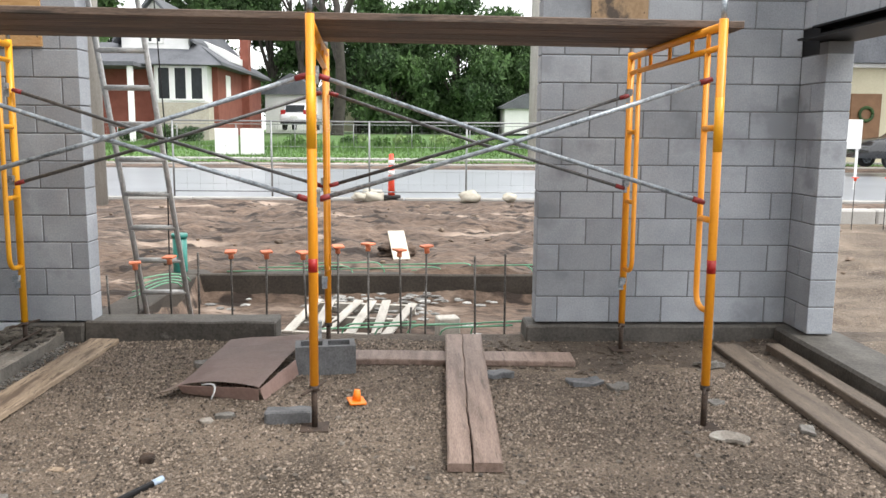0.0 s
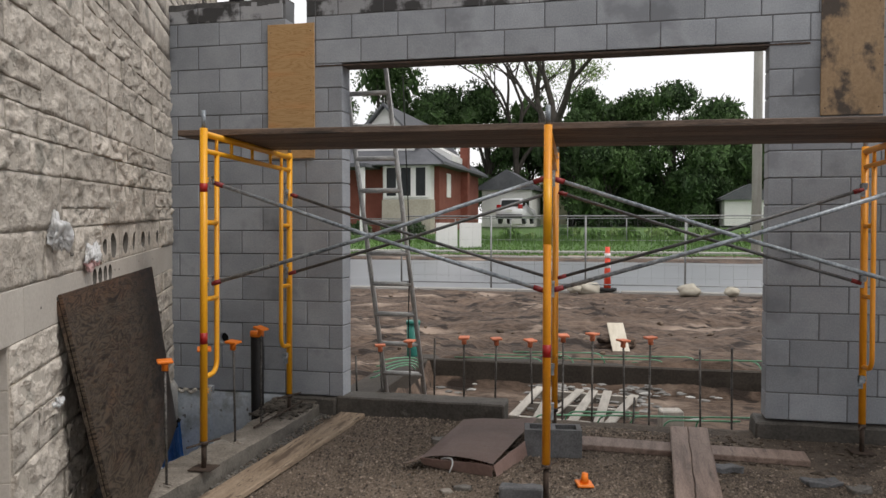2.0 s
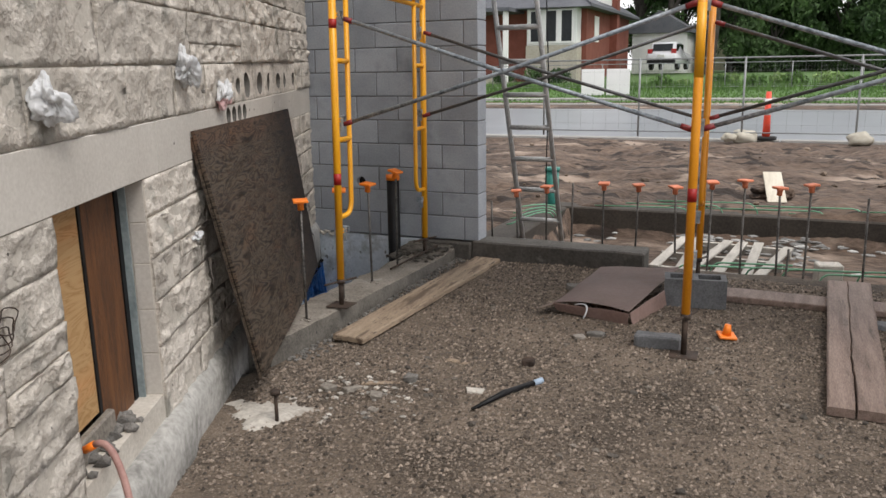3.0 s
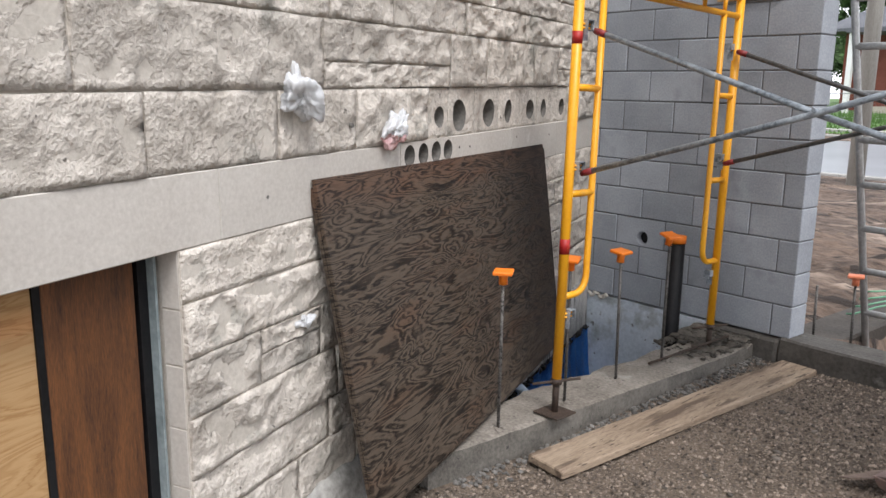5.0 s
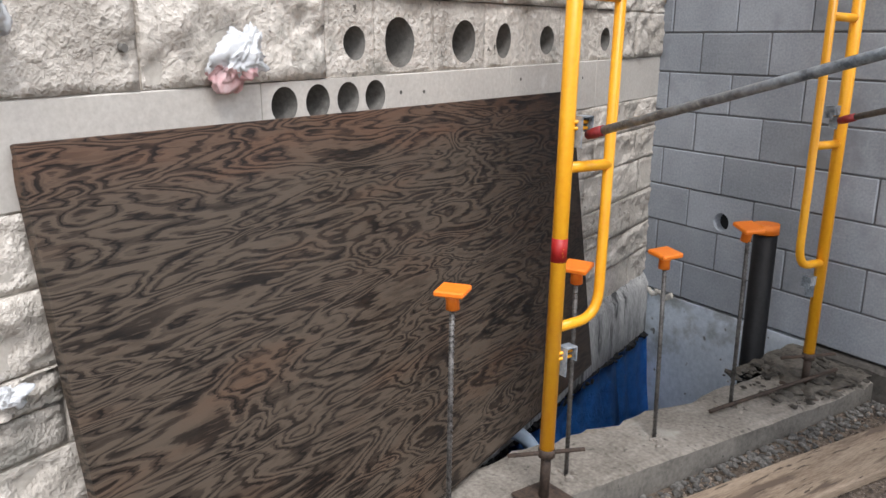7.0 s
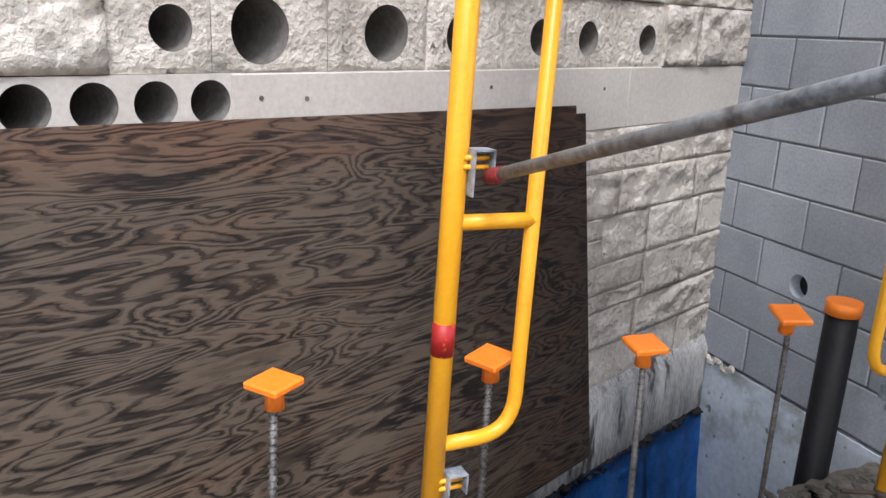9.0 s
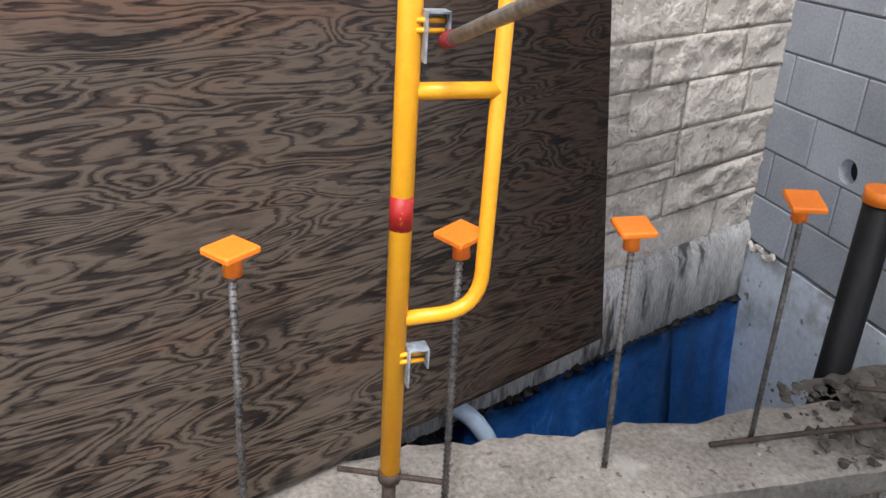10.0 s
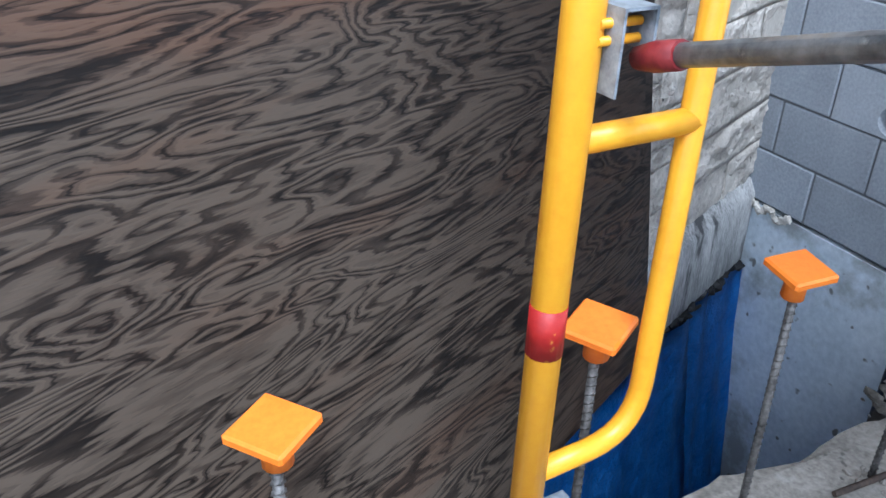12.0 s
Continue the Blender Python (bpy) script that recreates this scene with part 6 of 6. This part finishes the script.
random.seed(5)
for i, (x, y, hgt, wd) in enumerate(((-4.5, 66, 10.5, 4.2), (-0.5, 68, 10.2, 4.6), (3.2, 66, 10.7, 4.6), (6.8, 70, 10.0, 4.4), (10.2, 72, 7.8, 4.0), (13.5, 74, 7.0, 3.8),
                                      (1.2, 76, 11.1, 5.0), (-2.6, 78, 11.5, 5.0), (17.5, 78, 6.6, 4.0), (5.0, 64, 7.0, 3.6), (-1.5, 63, 6.0, 3.4), (8.8, 66, 6.5, 3.4))):
    tree(x, y, hgt, wd, M_LEAF, 10 + i, "dense dark green leafy tree behind the garden", 0.05, 13000, 0.15)
for i, (x, y, hgt, wd) in enumerate(((-20, 66, 14.5, 4.8), (-16.2, 70, 13.5, 4.6), (-12.2, 72, 12.5, 4.4), (-9.0, 74, 11.5, 4.0), (-24, 64, 12, 4.8), (23, 60, 6.5, 3.6), (28, 56, 6, 3.6))):
    tree(x, y, hgt, wd, M_LEAF, 40 + i, "tall dark green leafy tree behind the houses", 0.12, 10000, 0.15)
tree(-5.0, 55, 25, 6, M_LEAF_LIGHT, 77, "tall half-bare tree with fine branches and fresh leaves", count=14000, leaf=0.11, bare=True)
tree(-9.6, 70, 22.0, 6, M_LEAF_LIGHT, 78, "tall thin tree with fine branches and sparse leaves", count=7000, leaf=0.12, bare=True)
for i in range(16):
    rnd = random.Random(200 + i)
    x, y = -5.2 + 0.95 * i + rnd.uniform(-0.4, 0.4), 41.0 + rnd.uniform(-0.6, 1.6)
    s = rnd.uniform(0.3, 0.62)
    bm = bmesh.new()
    leaves(bm, (x, y, rise(y) + s * 0.5), (s * 1.1, s, s * 0.6), 260, 0.11, rnd)
    for k in range(5):
        tube(bm, [(x, y, rise(y) - 0.05), (x + rnd.uniform(-s, s) * 0.6, y, rise(y) + s * 0.7)], 0.012, 4, caps=False)
    tagged(part("garden_shrub", bm, M_LEAF_LIGHT if i % 2 else M_BLADE), "low green garden shrub by the fence", "shrub", "garden shrubs")
for x, s in ((-12.6, 0.7), (-11.4, 0.6), (-14.5, 0.6)):
    rnd = random.Random(int(x * 10))
    bm = bmesh.new()
    leaves(bm, (x, 44.4, rise(44.4) + s * 0.6), (s * 1.1, s * 0.8, s * 0.7), 500, 0.10, rnd)
    tagged(part("hedge_shrub", bm, M_LEAF), "clipped dark shrub below the bay window", "shrub", "house shrubs")
bm = bmesh.new()
rnd = random.Random(9)
for i in range(9000):
    x, y = rnd.uniform(-18, 20), rnd.uniform(34.6, 41.5)
    hgt = rnd.uniform(0.05, 0.13) if y < 38.5 else rnd.uniform(0.12, 0.40)
    z = rise(y)
    dx, dy = rnd.uniform(-0.06, 0.06), rnd.uniform(-0.04, 0.04)
    bm.faces.new([bm.verts.new(p) for p in ((x - 0.03, y, z), (x + 0.03, y, z), (x + dx, y + dy, z + hgt))])
tagged(part("lawn_grass", bm, M_BLADE), "green lawn and taller garden grass", "grass", kind="stuff")

# ---- pieces of the walls ----
random.seed(21)
courses(wall_north, -3.755, JAMB_L, 0, 14, 0.334, 0.134, skip=((2, -3.4),))
courses(wall_north, JAMB_R, CORNER_R, 0, 14, 0.169, 0.369)
courses(wall_north, -3.755, -2.33, 14, 17, 0.334, 0.134, gaps=((-2.595, -2.41, 3.36),))
courses(wall_north, -2.33, 1.53, 14, 15, 0.40, 0.40)
courses(wall_north, 1.53, CORNER_R, 14, 15, 0.2, 0.2)
courses(wall_north, -2.33, CORNER_R, 15, 17, 0.2, 0.32, gaps=((-2.595, -2.41, 3.36), (1.63, 1.845, 3.36)))
EAST = Matrix.Translation((CORNER_R, 7.85, 0)) @ Matrix.Rotation(radians(90), 4, "Z") @ Matrix.Translation((0, -WALL_Y - 0.19, 0))
courses(wall_east, 0.0, 0.42, 0, 10, 0.2, 0.4, m=EAST)
courses(wall_east, -4.2, 0.42, 11, 17, 0.2, 0.4, m=EAST)
# the block with a cored hole
b2 = bmesh.new()
holed(b2, 0.0, 0.40, BED + 0.4, BED + 0.6, 0.18, 0.682, 0.047, 0.0, 3.3, 0.17, 0.004)
for v in b2.verts:
    v.co = Vector((-3.021 - v.co.x, WALL_Y - v.co.y, v.co.z))
# mortar beads in the corner
b3 = bmesh.new()
for i in range(70):
    z = -0.5 + 3.9 * i / 70
    s = 0.010 if z > 0.3 else 0.018
    lump(b3, (-3.722, WALL_Y - 0.012, z), (s, s * 0.8, 0.035), 0.6, i * 0.7, 1)
part("block", b2, M_BLOCK, wall_north)
part("corner_mortar", b3, M_JOINT, wall_north, "rough mortar bead in the corner")
b5 = bmesh.new()
for i in range(46):
    lump(b5, (-3.722 + 0.012 * math.sin(i * 2.3), WALL_Y - 0.018, -0.62 + 0.82 * i / 46), (0.013, 0.012, 0.014), 0.7, i * 0.9, 1)
for i in range(18):
    lump(b5, (-3.72 + 0.26 * (i / 18), WALL_Y - 0.014, 0.205 - 0.012 * math.sin(i)), (0.02, 0.01, 0.016), 0.7, i * 1.9, 1)
part("mortar_drips", b5, M_FRESH, wall_north, "white mortar squeezed along the foundation edge")
# black plug added in the block's hole for the darkness inside it
b6 = bmesh.new()
tube(b6, [(-3.201, WALL_Y + 0.05, 0.682), (-3.201, WALL_Y + 0.16, 0.682)], 0.044, 16)
part("pipe_sleeve", b6, M_BLACK, wall_north, "black plug painted for the dark inside of the cored hole")
b4 = bmesh.new()
for x0, x1 in ((-3.75, -2.60), (-2.41, 1.629), (1.845, CORNER_R + 0.19)):
    n = int((x1 - x0) / 0.05)
    for i in range(n):
        x = x0 + (i + 0.5) * (x1 - x0) / n
        box(b4, x - 0.026, x + 0.026, WALL_Y - 0.001 + 0.004 * noise.noise((x * 6, 0, 0)), WALL_Y + 0.19, TOP - 0.035 - 0.03 * noise.noise((x * 4, 2, 0)), TOP + 0.012 + 0.01 * noise.noise((x * 9, 5, 0)))
part("grout_top", b4, M_JOINT_WET, wall_north, "dark wet grout along the wall top")

# stones: heights of the courses above and below the band
ABOVE = (0.22, 0.235, 0.15, 0.12, 0.21, 0.17, 0.14, 0.20, 0.16, 0.22, 0.13, 0.19, 0.21, 0.15, 0.18, 0.2, 0.14, 0.2, 0.17, 0.21, 0.16, 0.2, 0.18, 0.2)
BELOW = (0.155, 0.165, 0.18, 0.185, 0.155, 0.17)
HOLES = ((0.805, 0.052), (1.153, 0.055), (1.388, 0.055), (1.743, 0.062), (2.012, 0.070), (2.38, 0.074), (2.587, 0.047))
LOW_HOLES = (2.882, 2.756, 2.631, 2.509)
rnd = random.Random(14)
far_stones = bmesh.new()
near_count = 0


def lay(u0, u1, z0, z1):
    """Stones along one course; now and then a pair of thin ones."""
    global near_count
    u = u0
    while u < u1 - 0.02:
        ln = rnd.uniform(0.38, 1.05) if z0 >= BAND1 else rnd.uniform(0.26, 0.72)
        e = u + ln if u + ln < u1 - 0.18 else u1
        pieces = [(u, e, z0, z1)]
        if z1 - z0 > 0.17 and rnd.random() < 0.22:
            zm = z0 + (z1 - z0) * rnd.uniform(0.35, 0.65)
            pieces = [(u, e, z0, zm), (u, e, zm, z1)]
        for a, b, c, d2 in pieces:
            seed = rnd.uniform(0, 90)
            bulge = rnd.uniform(0.012, 0.030) * (0.75 if b < 1.5 and d2 < BAND0 + 0.01 else 1)
            if -0.05 < a < 6.0 and c < 3.0 and near_count < 290:
                near_count += 1
                s = bmesh.new()
                rock_face(s, a, b, c, d2, bulge, seed)
                on_wall("stone", s, M_STONE)
            else:
                rock_face(far_stones, a, b, c, d2, bulge, seed, 4, 3)
        u = e


z = BAND1
for n, hgt in enumerate(ABOVE):
    if n == 0:
        lay(0.0, 0.70, z, z + hgt)
        cuts = [0.70] + [(a[0] + a[1] + b[0] - b[1]) / 2 for a, b in zip(HOLES, HOLES[1:])] + [2.72]
        for (hu, hr), a, b in zip(HOLES, cuts, cuts[1:]):
            s = bmesh.new()
            holed(s, a, b, z, z + hgt, hu, 1.532, hr, 0.010, hu * 7)
            on_wall("stone", s, M_STONE)
        lay(2.72, 9.4, z, z + hgt)
    elif z + hgt < 6.2:
        lay(-4.55 if z > TOP - 0.2 else 0.0, 9.4, z, z + hgt)
    z += hgt
lay(-4.55, 0.0, 3.0, 3.2)
z = BAND0
for hgt in BELOW:
    lay(0.0, WIN0, z - hgt, z)
    lay(WIN1, 9.4, z - hgt, z)
    z -= hgt
for hgt in (0.19, 0.2):
    lay(WIN1, 9.4, z - hgt, z)
    z -= hgt
part_far = on_wall("stone_courses", far_stones, M_STONE)
tagged(part_far, "higher courses of the same limestone", kind="stuff")
# black sheet added to give the darkness seen through the holes
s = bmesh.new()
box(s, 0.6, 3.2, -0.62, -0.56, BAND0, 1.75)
on_wall("void_backing", s, M_BLACK, label="black sheet painted for the dark hollow behind the cored holes")
# smooth band, with the small cored holes
edges = [0.0, 0.9, 1.7, 2.46] + [(a + b) / 2 for a, b in zip(LOW_HOLES[::-1], LOW_HOLES[::-1][1:])] + [2.96, 4.05, 5.3, 6.8, 8.2, 9.4]
low = sorted(LOW_HOLES)
for a, b in zip(edges, edges[1:]):
    s = bmesh.new()
    inside = [hu for hu in low if a < hu < b]
    if inside:
        holed(s, a, b, BAND0, BAND1, inside[0], 1.381, 0.047, 0.012, 0.0, gap=0.0)
        for v in s.verts:
            if v.co.y > -0.05:
                v.co.y = 0.014
    else:
        box(s, a + 0.0005, b - 0.0005, -0.10, 0.014, BAND0, BAND1, 0.003)
    on_wall("band_stone", s, M_ASHLAR)
# anchor holes as flush discs, coloured for the shade inside a drilled hole
for u, z in ((2.385, 1.385), (2.262, 1.380), (3.83, 1.33), (1.62, 1.39), (3.34, 1.53), (1.05, 1.37)):
    s = bmesh.new()
    tube(s, [(u, 0.0, z), (u, 0.0155 if z < 1.44 else 0.024, z)], 0.006 if z < 1.44 else 0.009, 10)
    on_wall("drill_hole", s, M_CORE, label="small dark disc coloured as a shaded anchor hole")
z = WIN_Z
for hgt in (0.18, 0.185, 0.19, 0.165, 0.172):
    for a, b in ((WIN0 - 0.002, WIN0 + 0.10), (WIN1 - 0.10, WIN1 + 0.002)):
        s = bmesh.new()
        if a < 4.5:
            box(s, a, a + 0.004, -0.06, 0.004, z + 0.003, z + hgt - 0.003, 0.001)
        else:
            box(s, b - 0.004, b, -0.20, 0.004, z + 0.003, z + hgt - 0.003, 0.001)
        on_wall("jamb_stone", s, M_ASHLAR)
    z += hgt

# coil of thin wire hung on the stone
bm = bmesh.new()
for k in range(4):
    c = Vector((5.32 + 0.02 * k, 0.03, 1.02 - 0.02 * k))
    tube(bm, [STONE @ (c + Vector((0.05 * math.cos(a), 0.006 * math.sin(3 * a + k), 0.035 * math.sin(a)))) for a in [i * math.pi / 8 for i in range(17)]], 0.0022, 4, caps=False)
tagged(part("wire_coil", bm, M_RUST), "small rusty wire coil caught on the stone wall", "wire")

# loose gravel over the pad
rnd = random.Random(3)
gv, gf = [], []
for i in range(150000):
    x = rnd.uniform(-2.3, 3.0)
    y = rnd.uniform(4.3, 8.2)
    if x < -2.05 and y < 5.5 and (x + 3.755) * 0.9149 + (y - 8.28) * 0.4036 < 0.16:
        continue
    if x > 0.9 and y > 7.3 + 0.35 * noise.noise((x * 2, y, 3)) and rnd.random() < 0.85:
        continue
    if rnd.random() > 0.72 + 0.75 * noise.noise((x * 1.1, y * 1.3, 9)) + 0.3 * noise.noise((x * 4, y * 4, 2)):
        continue
    s = 0.0028 + 0.0105 * rnd.random() ** 3
    z = ground_height(x, y) + s * 0.25
    k = len(gv)
    for ax, ay, az in ((1, 0, 0), (0, 1, 0), (-1, 0, 0), (0, -1, 0), (0.1, 0.1, 0.8), (0, 0, -0.6)):
        f = rnd.uniform(0.7, 1.3)
        gv.append((x + (ax * 0.8 + ay * 0.5) * s * f, y + (ay * 0.8 - ax * 0.5) * s * f, z + az * s * f))
    for a in range(4):
        b = (a + 1) % 4
        gf += [(k + a, k + b, k + 4), (k + b, k + a, k + 5)]
me = bpy.data.meshes.new("loose_gravel")
me.from_pydata(gv, [], gf)
me.materials.append(M_PEBBLE)
tagged(new("loose_gravel", me), "loose brown crushed gravel strewn over the pad", "gravel", kind="stuff")
